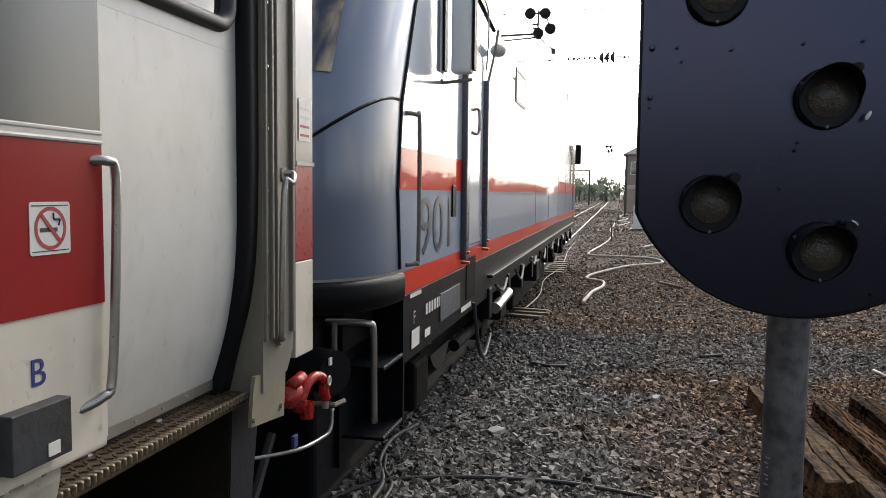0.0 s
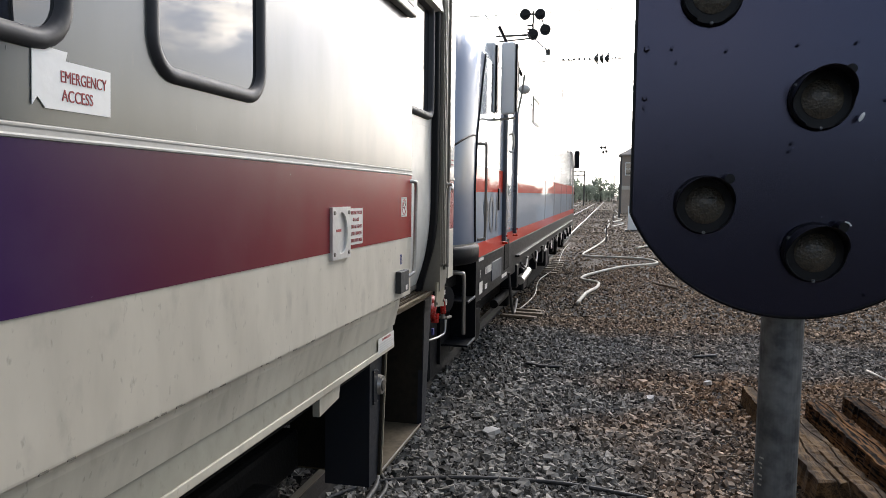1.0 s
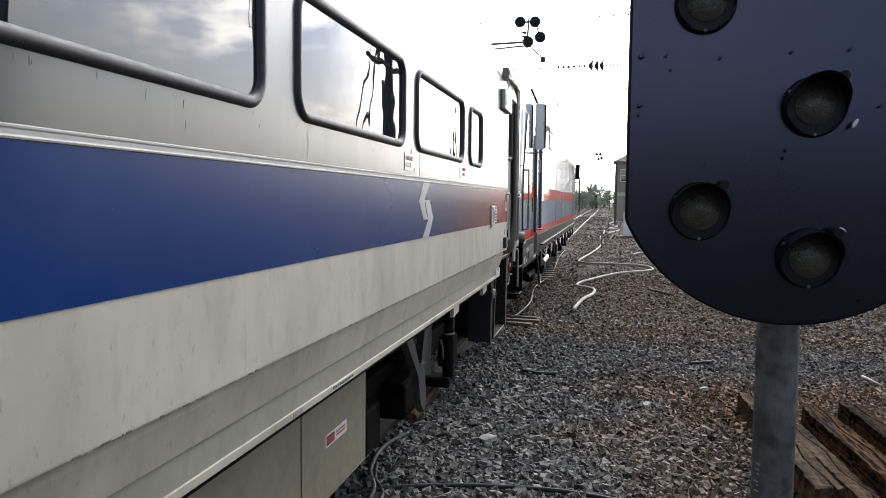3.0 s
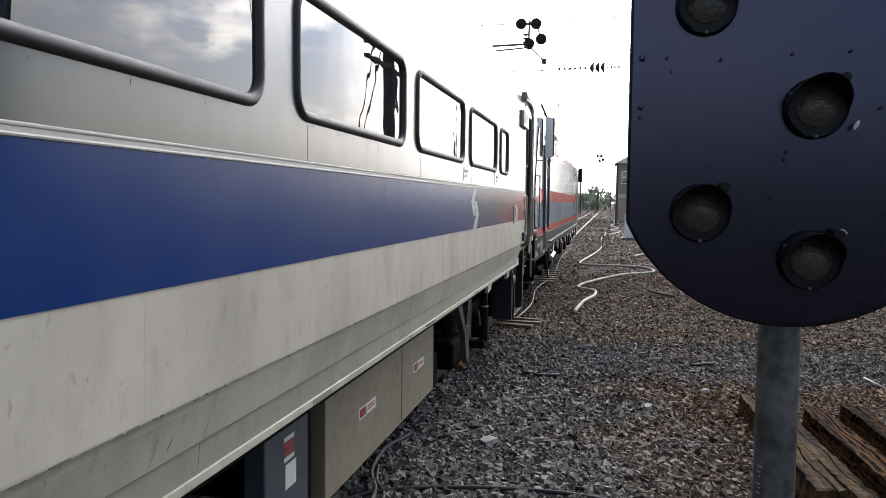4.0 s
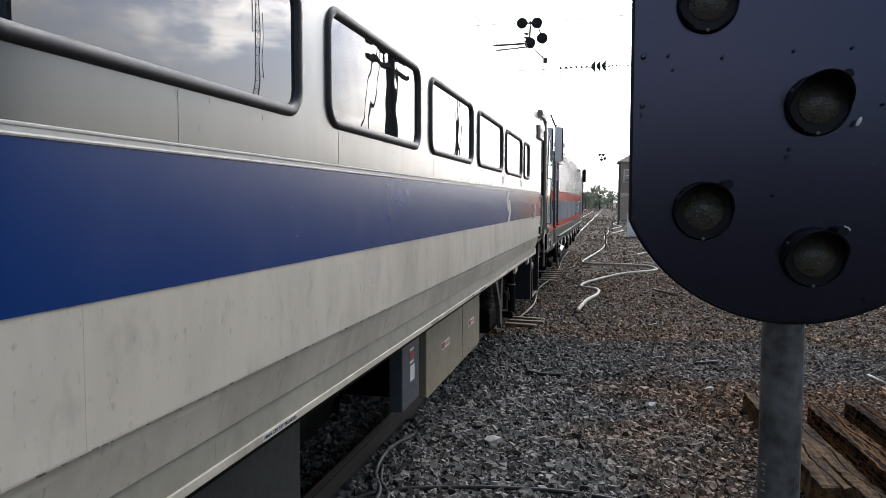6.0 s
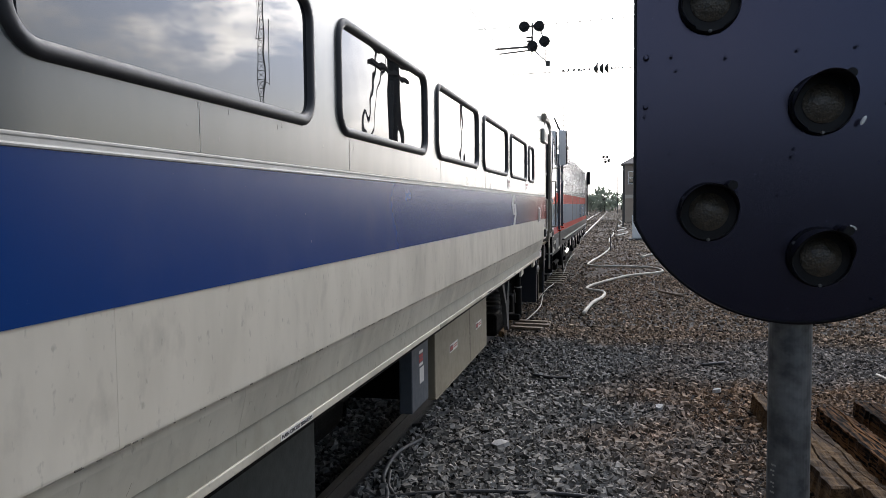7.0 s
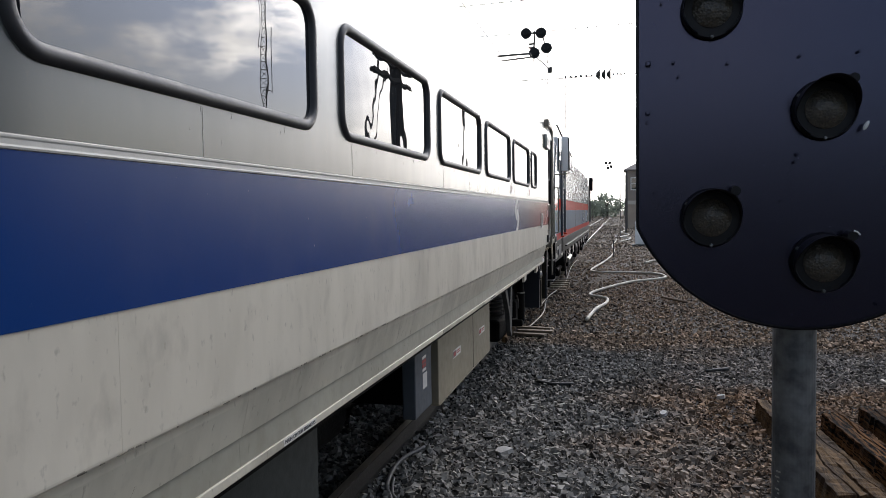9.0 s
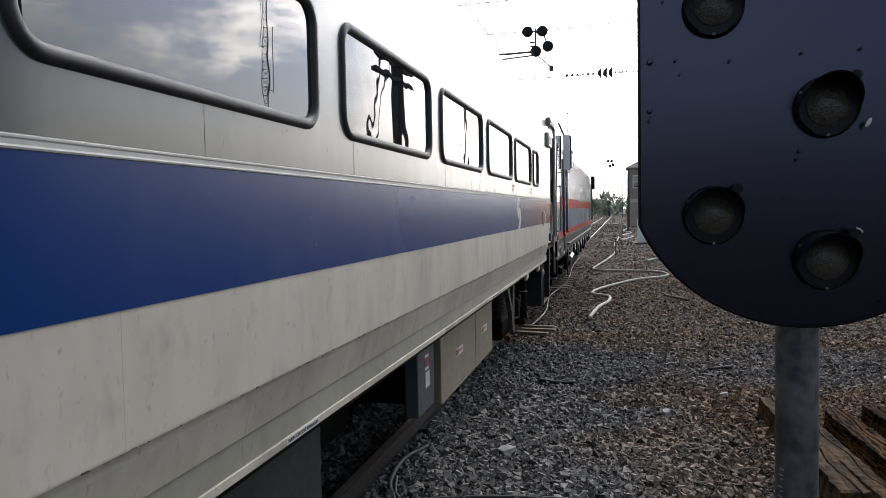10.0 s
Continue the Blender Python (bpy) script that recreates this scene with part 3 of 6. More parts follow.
# ---- ground and track ----
def build_ground():
    xs = np.concatenate([np.linspace(-900, -12, 12), np.linspace(-10, 10, 110), np.linspace(12, 900, 14)])
    ys = np.concatenate([np.linspace(-500, -4, 10), np.linspace(-3, 40, 210), np.linspace(42, 120, 20), np.linspace(150, 2500, 14)])
    gx, gy = np.meshgrid(xs, ys)
    gz = ground_z(gx, gy)
    i = np.arange(len(xs) * len(ys)).reshape(len(ys), len(xs))
    f = np.stack([i[:-1, :-1], i[:-1, 1:], i[1:, 1:], i[1:, :-1]], -1).reshape(-1, 4)
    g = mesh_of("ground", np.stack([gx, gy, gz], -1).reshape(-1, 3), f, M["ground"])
    tagged(g, "grey ballast and brown dirt yard ground", "ground", kind="structure")
    rng = np.random.default_rng(5)
    vv, ff, o = [], [], 0
    fields = [(22000, (-2.6, 0.75), (3.4, 8.6), 0.0225), (4500, (0.5, 2.4), (3.4, 8.6), 0.019), (5000, (-1.8, 3.0), (-3.0, 3.5), 0.024), (20000, (-2.4, 4.6), (8.6, 12.6), 0.019), (15000, (-2.2, 6.0), (12.4, 22.0), 0.022),
              (13000, (0.2, 3.8), (4.0, 9.5), 0.015), (9000, (-2.2, 9.0), (22.0, 42.0), 0.028), (9000, (-9.0, 7.0), (40.0, 100.0), 0.05), (9000, (-16.0, 12.0), (98.0, 280.0), 0.06), (7000, (-4.6, -1.8), (1.6, 20.0), 0.032),
              (11000, (-1.9, 0.8), (3.4, 7.6), 0.014)]
    for n, xr, yr, s in fields:
        v, f = stone_field(n, xr, yr, s, ground_z, rng, mask=lambda x, y: ~((x > -2.02) & (x < -1.84)))
        vv.append(v)
        ff.append(f + o)
        o += len(v)
    st = mesh_of("ballast_stones", np.concatenate(vv), np.concatenate(ff), M["stones"])
    tagged(st, "loose broken grey and brown ballast stones", "gravel", kind="stuff")


def rail_profile():
    h = [(0.037, -0.002), (0.030, 0.0), (0.0, 0.001)]
    web = [(0.037, -0.002), (0.037, -0.030), (0.010, -0.042), (0.009, -0.145), (0.070, -0.160), (0.070, -0.172)]
    right = [(0.0, 0.001), (0.030, 0.0)] + web
    return right + [(-x, z) for x, z in reversed(right[1:])]


def bend(y):
    """The line swings to the left far ahead."""
    return -0.00035 * max(y - 190.0, 0.0) ** 2


def build_track(name, cx, label):
    t = thing(name, pose(cx, 0, 0), label, "track", kind="structure")
    ys = [-40, -10, 5, 20, 40, 60, 90, 120, 160, 190, 205, 220, 240, 260, 280, 300, 330, 360]
    for sgn in (-1, 1):
        bm, prof, rows = bmesh.new(), rail_profile(), []
        for y in ys:
            rows.append([bm.verts.new((sgn * 0.7525 + x + bend(y), y, z)) for x, z in prof])
        for a, b in zip(rows, rows[1:]):
            for i in range(len(prof)):
                fc = bm.faces.new((a[i], a[(i + 1) % len(prof)], b[(i + 1) % len(prof)], b[i]))
                fc.material_index = 1 if i in (0, len(prof) - 1) else 0
        part("rail", bm, [M["rail"], M["railtop"]], t, "rusty rail with a worn bright head")
    mesh = None
    for k in range(80):
        y = 20 + k * 0.6 if name.endswith("1") else 8 + k * 0.8
        if mesh is None:
            bm = box_bm(-1.3, 1.3, -0.11, 0.11, -0.09, 0.0, 0.008)
            me_ob = part("tie", bm, M["board"], t)
            mesh = me_ob.data
            me_ob.location = (bend(y), y, -0.142)
        else:
            o = new("tie", mesh)
            o.parent = t
            o.location = (bend(y), y, -0.142)
    return t


build_ground()
build_track("track_1", TRACK_X, "straight rusty railway track in dark ballast")
build_track("track_2", TRACK_X - 4.1, "neighbouring railway track with bright rail heads")

# ---- the train's run ----
RUN_T = [0, 0.5, 1, 1.5, 2, 2.5, 4, 4.5, 5, 5.5, 6, 6.4, 7, 10.0]
RUN_S = [0, 1.31, 2.54, 3.68, 4.74, 5.78, 8.38, 9.09, 9.66, 10.06, 10.32, 10.40, 10.40, 10.40]
RUN_V = [2.66, 2.54, 2.36, 2.20, 2.12, 2.02, 1.50, 1.28, 0.97, 0.65, 0.34, 0.0, 0.0, 0.0]


def travel(t):
    """How far the train has gone, in metres."""
    i = max(k for k in range(len(RUN_T) - 1) if RUN_T[k] <= t + 1e-6)
    h = RUN_T[i + 1] - RUN_T[i]
    u = (t - RUN_T[i]) / h
    return ((2 * u ** 3 - 3 * u * u + 1) * RUN_S[i] + (u ** 3 - 2 * u * u + u) * h * RUN_V[i]
            + (3 * u * u - 2 * u ** 3) * RUN_S[i + 1] + (u ** 3 - u * u) * h * RUN_V[i + 1])


RISE_T = [0, 1, 2, 3.8, 5, 6, 7, 7.5, 8.5, 10.0]
RISE_Z = [-0.002, -0.002, 0.001, 0.017, 0.024, 0.024, 0.023, 0.026, 0.031, 0.033]


def heave(t):
    """How far the coach body has risen on its springs, in metres."""
    return float(np.interp(t, RISE_T, RISE_Z))


WHEELSETS = []      # object, local y, height, radius


def wheelset(parent, y, r, gauge=0.7525):
    ws = new("wheelset")
    ws.parent = parent
    ws.location = (0, y, r)
    for sgn in (-1, 1):
        bm = bmesh.new()
        add_cyl(bm, (sgn * (gauge - 0.06), 0, 0), (sgn * (gauge + 0.05), 0, 0), r, seg=36)
        add_cyl(bm, (sgn * (gauge - 0.09), 0, 0), (sgn * (gauge - 0.06), 0, 0), r + 0.028, seg=36)
        add_cyl(bm, (sgn * (gauge + 0.05), 0, 0), (sgn * (gauge + 0.16), 0, 0), 0.13, seg=18)
        for k in range(6):
            a = k * math.pi / 3
            add_cyl(bm, (sgn * (gauge + 0.05), 0.3 * r * math.cos(a) * 1.6, 0.3 * r * math.sin(a) * 1.6),
                    (sgn * (gauge + 0.075), 0.3 * r * math.cos(a) * 1.6, 0.3 * r * math.sin(a) * 1.6), 0.022, seg=8)
        part("wheel", bm, M["rail"], ws, "rusty steel wheel")
    part("axle", cyl_bm((-gauge, 0, 0), (gauge, 0, 0), 0.085), M["under"], ws)
    WHEELSETS.append((ws, y, r))
    return ws


# ---- the coach (x = 0 on the track's middle, y = 0 where the run starts) ----
SIDE = 1.60
C_REAR, C_DOOR, C_END = -23.3, 1.375, 2.50


def coach_window(parent, y0, y1, z0=2.208, z1=2.636):
    w = part("window", ring_bm(SIDE - 0.012, SIDE + 0.015, y0, y1, z0, z1, 0.046, 0.085), M["rubber"], parent,
             "rounded window in a black rubber frame", smooth=True)
    bm = poly_bm(SIDE - 0.004, rounded_loop(y0 - 0.004, y1 + 0.004, z0 - 0.004, z1 + 0.004, 0.085), 0.008)
    part("pane", bm, M["glass"], w, "tinted glass reflecting the sky")
    return w


def sticker(name, parent, x, pts, material, label=""):
    return part(name, poly_bm(x, pts, 0.002), material, parent, label)


def build_coach():
    c = thing("passenger_coach", pose(TRACK_X, 0, 0), "white and silver railway coach with a blue and red stripe", "train")
    wins = [(-2.625, -1.245)] + [(-2.625 - 1.66 * k, -1.245 - 1.66 * k) for k in range(1, 12)] + [(-0.955, -0.402)]
    # lower white panel, with seams
    seams = [-22.0, -18.2, -14.6, -11.5, -8.99, -6.83, -4.68, -2.5]
    edges = [C_REAR] + seams + [C_DOOR]
    for a, b in zip(edges, edges[1:]):
        bm = extrude_profile([(SIDE, 1.73), (SIDE, 1.391), (SIDE - 0.001, 1.385), (SIDE - 0.004, 1.381), (SIDE - 0.08, 1.381), (SIDE - 0.08, 1.73)],
                             a + 0.0004, b - 0.0004, steps=4)
        part("lower_panel", bm, M["white"], c, "off-white painted lower side panel")
    bm = poly_bm(SIDE + 0.0025, [(C_DOOR, 2.0205), (C_REAR, 2.0205), (C_REAR, 1.696), (0.0, 1.695), (C_DOOR, 1.692)], 0.05)
    part("stripe", bm, M["stripe"], c, "stripe fading from blue to red")
    prof = [(SIDE, 2.021), (SIDE + 0.0045, 2.022), (SIDE + 0.0055, 2.026), (SIDE + 0.0035, 2.030), (SIDE + 0.003, 2.040), (SIDE + 0.0045, 2.043),
            (SIDE + 0.0045, 2.047), (SIDE + 0.001, 2.050), (SIDE - 0.04, 2.050), (SIDE - 0.04, 2.021)]
    part("belt_trim", extrude_profile(prof, C_REAR, C_DOOR), M["trim"], c, "pale beaded belt rail")
    holes = [rounded_loop(a, b, 2.208, 2.636, 0.085) for a, b in wins]
    outer = [(C_REAR, 2.051), (C_DOOR, 2.051), (C_DOOR, 3.05), (C_REAR, 3.05)]
    part("window_band", plate_bm(SIDE, outer, holes, 0.04), M["silver"], c, "silver painted window band")
    for a, b in wins:
        coach_window(c, a, b)
    for y in (-8.625, -7.495, -5.85, -4.2, -2.55):
        part("panel_seam", box_bm(SIDE - 0.001, SIDE + 0.0008, y - 0.0006, y + 0.0006, 2.052, 2.18), M["trim"], c)
    # skirt under the ledge
    sk_end = 1.27
    joints = [C_REAR, -18.9, -14.2, -11.1, -8.36, -5.86, -3.4, sk_end]
    for a, b in zip(joints, joints[1:]):
        bm = extrude_profile([(SIDE - 0.028, 1.3805), (SIDE - 0.030, 1.345), (SIDE - 0.058, 1.229), (SIDE - 0.09, 1.229), (SIDE - 0.09, 1.3805)], a + 0.0006, b - 0.0006)
        part("upper_skirt", bm, M["cream"], c, "cream painted skirt under the ledge")
        bm = extrude_profile([(SIDE - 0.0665, 1.2284), (SIDE - 0.064, 1.137), (SIDE - 0.09, 1.137), (SIDE - 0.09, 1.2284)], a + 0.0006, b - 0.0006)
        part("lower_skirt", bm, M["olive"], c, "grey-green skirt strip")
    bm = extrude_profile([(SIDE - 0.060, 1.1365), (SIDE - 0.058, 1.134), (SIDE - 0.058, 1.109), (SIDE - 0.060, 1.106), (SIDE - 0.11, 1.106), (SIDE - 0.11, 1.1365)], C_REAR, sk_end)
    part("sill_flange", bm, M["cream"], c, "white bottom flange of the skirt")
    for y0, y1 in ((-1.14, -0.93), (0.26, 0.48)):
        part("sill_bracket", poly_bm(SIDE - 0.075, [(y0, 1.107), (y1 + 0.02, 1.107), (y1, 1.04), (y0, 1.02)], 0.03), M["cream"], c)
    rc = random.Random(8)
    bm = bmesh.new()
    for k in range(150):
        y = rc.uniform(-12.0, 1.2)
        add_box(bm, SIDE - 0.004, SIDE + 0.0006, y, y + rc.uniform(0.004, 0.035), 1.382, 1.382 + rc.uniform(0.001, 0.006))
    part("ledge_chips", bm, M["column"], c, "chipped paint along the ledge", kind="stuff")
    bm = bmesh.new()
    for y, z0, z1, w in ((-6.74, 1.24, 1.31, 0.003), (-6.67, 1.26, 1.29, 0.006), (-6.48, 1.235, 1.30, 0.003), (-6.50, 1.15, 1.226, 0.004), (-7.12, 1.17, 1.215, 0.002),
                         (-6.57, 1.17, 1.20, 0.002), (-7.02, 1.145, 1.165, 0.004), (-2.2, 1.15, 1.18, 0.002), (-8.9, 1.24, 1.27, 0.002)):
        q = [(SIDE - (0.0625 if z < 1.229 else 0.029 + 0.028 * max(0.0, 1.345 - z) / 0.116), z) for z in (z0, z1)]
        bm.faces.new([bm.verts.new((x, yy, z)) for x, z, yy in ((q[0][0], q[0][1], y), (q[0][0], q[0][1], y + w * 0.5), (q[1][0], q[1][1], y + w * 0.9 + 0.012), (q[1][0], q[1][1], y + w * 0.4 + 0.012))])
    part("scratches", bm, M["under"], c, "dark vertical scrape marks", kind="stuff")
    # two boxes added on the unseen side to keep light from under the coach
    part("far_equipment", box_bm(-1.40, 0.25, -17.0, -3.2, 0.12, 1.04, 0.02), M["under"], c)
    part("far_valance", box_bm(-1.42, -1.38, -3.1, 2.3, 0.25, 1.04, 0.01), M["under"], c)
    bm = bmesh.new()
    for k in range(44):
        y = rc.uniform(-9.6, -0.5)
        z = 2.182 - rc.random() ** 3 * 0.10
        add_box(bm, SIDE - 0.002, SIDE + 0.0005, y, y + rc.uniform(0.0008, 0.002), z - rc.uniform(0.004, 0.022), z)
    part("drip_marks", bm, M["drip"], c, "thin dark drip marks below the windows", kind="stuff")
    # roof, the far side and the ends
    arc = [(SIDE, 3.05)] + [(SIDE * math.cos(radians(a)) ** 0.55, 3.05 + 0.80 * math.sin(radians(a)) ** 1.15) for a in range(8, 90, 8)] + [(0.0, 3.85)]
    prof = arc + [(-x, z) for x, z in reversed(arc[:-1])]
    part("roof", extrude_profile(prof + [(-SIDE + 0.06, 3.03), (SIDE - 0.06, 3.03)], C_REAR, C_END), M["roof"], c, "cream rounded coach roof", smooth=False)
    part("far_side", box_bm(-SIDE, -SIDE + 0.05, C_REAR, C_END, 1.18, 3.049), M["silver"], c)
    part("rear_end", box_bm(-SIDE + 0.05, SIDE - 0.07, C_REAR, C_REAR + 0.06, 1.0, 3.02), M["column"], c)
    part("front_end", box_bm(-SIDE + 0.05, 1.46, C_END - 0.10, C_END - 0.02, 1.15, 3.02, 0.01), M["column"], c)
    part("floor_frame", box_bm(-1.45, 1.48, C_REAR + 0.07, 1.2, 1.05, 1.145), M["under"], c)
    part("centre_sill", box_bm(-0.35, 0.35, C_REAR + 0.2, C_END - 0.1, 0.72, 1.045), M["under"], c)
    part("diaphragm", box_bm(-0.75, 0.75, C_END - 0.02, C_END + 0.32, 1.2, 3.3, 0.03), M["rubber"], c)
    # doorway
    lower = [(SIDE - 0.055, 2.33), (SIDE - 0.055, 1.92), (SIDE - 0.058, 1.78), (SIDE - 0.068, 1.66), (SIDE - 0.09, 1.53), (SIDE - 0.12, 1.42), (SIDE - 0.145, 1.345)]
    lower = [(p.x, p.z) for p in smooth_path([(x, 0, z) for x, z in lower], 8)]
    bm = extrude_profile(lower + [(x - 0.04, z) for x, z in reversed(lower)], 1.34, 2.09)
    d = part("door", bm, M["door"], c, "closed off-white sliding door curving in at its foot")
    bm = plate_bm(SIDE - 0.055, [(1.34, 2.3305), (2.09, 2.3305), (2.09, 3.24), (1.34, 3.24)], [rounded_loop(1.44, 2.005, 2.395, 3.05, 0.06)], 0.04)
    part("door_upper", bm, M["door"], d)
    part("door_window_frame", ring_bm(SIDE - 0.065, SIDE - 0.03, 1.44, 2.005, 2.395, 3.05, 0.05, 0.06), M["rubber"], d, smooth=True)
    part("door_pane", poly_bm(SIDE - 0.061, rounded_loop(1.436, 2.009, 2.391, 3.054, 0.06), 0.008), M["glass"], d, "tinted door glass")
    part("door_foot_rail", box_bm(SIDE - 0.16, SIDE - 0.142, 1.345, 2.085, 1.318, 1.352, 0.003), M["column"], d)
    for k in range(6):
        part("rail_screw", cyl_bm((SIDE - 0.143, 1.43 + k * 0.12, 1.335), (SIDE - 0.139, 1.43 + k * 0.12, 1.335), 0.006, 0.004, 6), M["steel"], d)
    part("door_jamb", box_bm(SIDE - 0.10, SIDE - 0.002, C_DOOR - 0.012, C_DOOR + 0.006, 1.40, 3.2), M["white"], c)
    part("door_head", box_bm(SIDE - 0.06, SIDE + 0.012, C_DOOR, 2.12, 3.22, 3.30, 0.01), M["column"], c)
    seal = [(SIDE - 0.02, 3.24), (SIDE - 0.02, 2.2), (SIDE - 0.022, 1.95), (SIDE - 0.03, 1.74), (SIDE - 0.052, 1.58), (SIDE - 0.09, 1.44), (SIDE - 0.125, 1.30)]
    pts = smooth_path([(x, 2.088, z) for x, z in seal], 5)
    bm = bmesh.new()
    rows = []
    for p in pts:
        rows.append([bm.verts.new((p.x + dx, p.y + dy, p.z)) for dx, dy in ((-0.05, -0.036), (-0.006, -0.036), (0.006, -0.026), (0.006, 0.030), (-0.05, 0.034))])
    for a, b in zip(rows, rows[1:]):
        for i in range(4):
            bm.faces.new((a[i], a[i + 1], b[i + 1], b[i]))
    part("door_seal", bm, M["seal"], c, "black rubber door seal", smooth=True)
    bm = plate_bm(SIDE - 0.004, [(2.115, 1.30), (2.29, 1.335), (2.335, 1.40), (2.335, 3.24), (2.115, 3.24)], [], 0.17)
    part("door_post", bm, M["column"], c, "dark grey metal door post")
    for ry, rw in ((2.128, 0.005), (2.172, 0.007), (2.205, 0.010), (2.322, 0.010)):
        part("post_rib", box_bm(SIDE - 0.006, SIDE + 0.004 + rw * 0.5, ry - rw, ry + rw, 1.46, 3.24, 0.003), M["column"], c)
    for k in range(9):
        part("rivet", cyl_bm((SIDE - 0.006, 2.150, 1.55 + k * 0.19), (SIDE + 0.002, 2.150, 1.55 + k * 0.19), 0.007, 0.004, 8), M["steel"], c)
    for z0, z1, mt in ((1.36, 1.685, "white"), (1.69, 2.015, "red"), (2.02, 3.05, "silver")):
        part("end_post", box_bm(SIDE - 0.09, SIDE, 2.35, C_END, z0, z1 + 0.004, 0.004), M[mt], c)
    part("end_post_trim", box_bm(SIDE - 0.02, SIDE + 0.006, 2.35, C_END, 2.016, 2.03), M["trim"], c)
    part("corner_foot", poly_bm(SIDE - 0.01, [(2.075, 1.362), (2.29, 1.345), (2.275, 1.184), (2.045, 1.212), (2.062, 1.325)], 0.012), M["beige"], c, "beige corner bracket")
    for y, z in ((2.06, 1.232), (2.25, 1.225)):
        part("bolt", cyl_bm((SIDE - 0.014, y, z), (SIDE - 0.002, y, z), 0.011, 0.009, 8), M["column"], c)
    g = [(SIDE - 0.01, 1.340, 1.988), (SIDE + 0.018, 1.368, 1.988), (SIDE + 0.022, 1.392, 1.965), (SIDE + 0.022, 1.388, 1.80), (SIDE + 0.022, 1.368, 1.535),
         (SIDE + 0.016, 1.345, 1.497), (SIDE - 0.01, 1.295, 1.478)]
    part("grab_handle", tube_bm(smooth_path(g, 5), 0.0105), M["steel"], c, "long steel grab handle", smooth=True)
    g = [(SIDE, 2.245, 1.985), (SIDE + 0.035, 2.255, 1.985), (SIDE + 0.045, 2.225, 1.955), (SIDE + 0.032, 2.195, 1.925), (SIDE + 0.03, 2.178, 1.50), (SIDE + 0.026, 2.19, 1.468), (SIDE, 2.215, 1.462)]
    h2 = part("grab_handle", tube_bm(smooth_path(g, 5), 0.0098), M["steel"], c, "long steel grab handle", smooth=True)
    for y, z in ((2.242, 1.982), (2.222, 1.455)):
        part("handle_boss", cyl_bm((SIDE - 0.01, y, z), (SIDE + 0.012, y, z), 0.026, 0.022, 14), M["column"], h2)
    # step
    tr = part("step_tread", box_bm(SIDE - 0.20, SIDE - 0.055, 1.285, 2.12, 1.268, 1.302, 0.008), M["tread"], c, "worn diamond-plate step edge")
    stud = None
    for k in range(38):
        for row in range(3):
            y = 1.30 + k * 0.0212 + 0.007 * row
            if stud is None:
                stud = part("tread_stud", box_bm(-0.010, 0.010, -0.003, 0.003, -0.001, 0.004), M["tread"], tr)
                o = stud
            else:
                o = new("tread_stud", stud.data)
                o.parent = tr
            o.location, o.rotation_euler = (SIDE - 0.085 - 0.034 * row, y, 1.302), (0, 0, radians(35 if (k + row) % 2 else -35))
    nose = None
    for k in range(40):
        if nose is None:
            nose = part("nosing_stud", box_bm(-0.011, 0.009, -0.0062, 0.0062, -0.016, 0.005, 0.004), M["bright_worn"], tr, "bright worn stud of the nosing")
            o = nose
        else:
            o = new("nosing_stud", nose.data)
            o.parent = tr
        o.location, o.rotation_euler = (SIDE - 0.058, 1.295 + k * 0.0208, 1.299), (0, 0, radians(22))
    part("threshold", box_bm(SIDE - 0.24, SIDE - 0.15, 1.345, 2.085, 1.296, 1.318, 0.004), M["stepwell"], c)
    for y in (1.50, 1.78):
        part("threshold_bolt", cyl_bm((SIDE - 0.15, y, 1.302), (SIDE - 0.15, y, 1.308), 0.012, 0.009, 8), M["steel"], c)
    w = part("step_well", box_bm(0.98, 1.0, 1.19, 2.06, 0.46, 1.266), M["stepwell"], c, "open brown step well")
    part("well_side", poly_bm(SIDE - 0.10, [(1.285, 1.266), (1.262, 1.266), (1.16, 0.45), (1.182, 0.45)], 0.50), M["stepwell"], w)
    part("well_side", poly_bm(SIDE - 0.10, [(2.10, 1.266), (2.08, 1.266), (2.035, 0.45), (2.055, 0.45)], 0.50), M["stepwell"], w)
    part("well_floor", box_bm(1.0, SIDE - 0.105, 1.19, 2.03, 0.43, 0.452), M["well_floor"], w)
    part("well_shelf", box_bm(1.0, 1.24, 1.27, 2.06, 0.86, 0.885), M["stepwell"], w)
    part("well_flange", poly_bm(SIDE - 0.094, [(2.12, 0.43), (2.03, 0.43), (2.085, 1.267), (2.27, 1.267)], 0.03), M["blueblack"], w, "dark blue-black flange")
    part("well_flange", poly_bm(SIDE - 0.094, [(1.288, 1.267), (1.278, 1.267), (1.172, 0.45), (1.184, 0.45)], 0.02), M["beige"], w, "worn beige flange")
    part("well_edge", box_bm(SIDE - 0.106, SIDE - 0.098, 1.18, 2.04, 0.448, 0.458, 0.003), M["column"], w)
    cab = part("step_cabinet", poly_bm(SIDE - 0.115, [(1.03, 1.104), (1.258, 1.104), (1.155, 0.425), (1.03, 0.425)], 0.24), M["blueblack"], c, "dark blue box beside the step")
    part("cabinet_lamp_ring", cyl_bm((SIDE - 0.118, 1.17, 0.925), (SIDE - 0.088, 1.17, 0.925), 0.055, 0.048, 24), M["steel"], cab)
    part("cabinet_lamp", cyl_bm((SIDE - 0.11, 1.17, 0.925), (SIDE - 0.082, 1.17, 0.925), 0.040, 0.030, 20), M["lens"], cab, "dull round step lamp")
    part("cabinet_plate", box_bm(SIDE - 0.117, SIDE - 0.106, 1.075, 1.14, 0.84, 1.02, 0.003), M["blueblack"], cab)
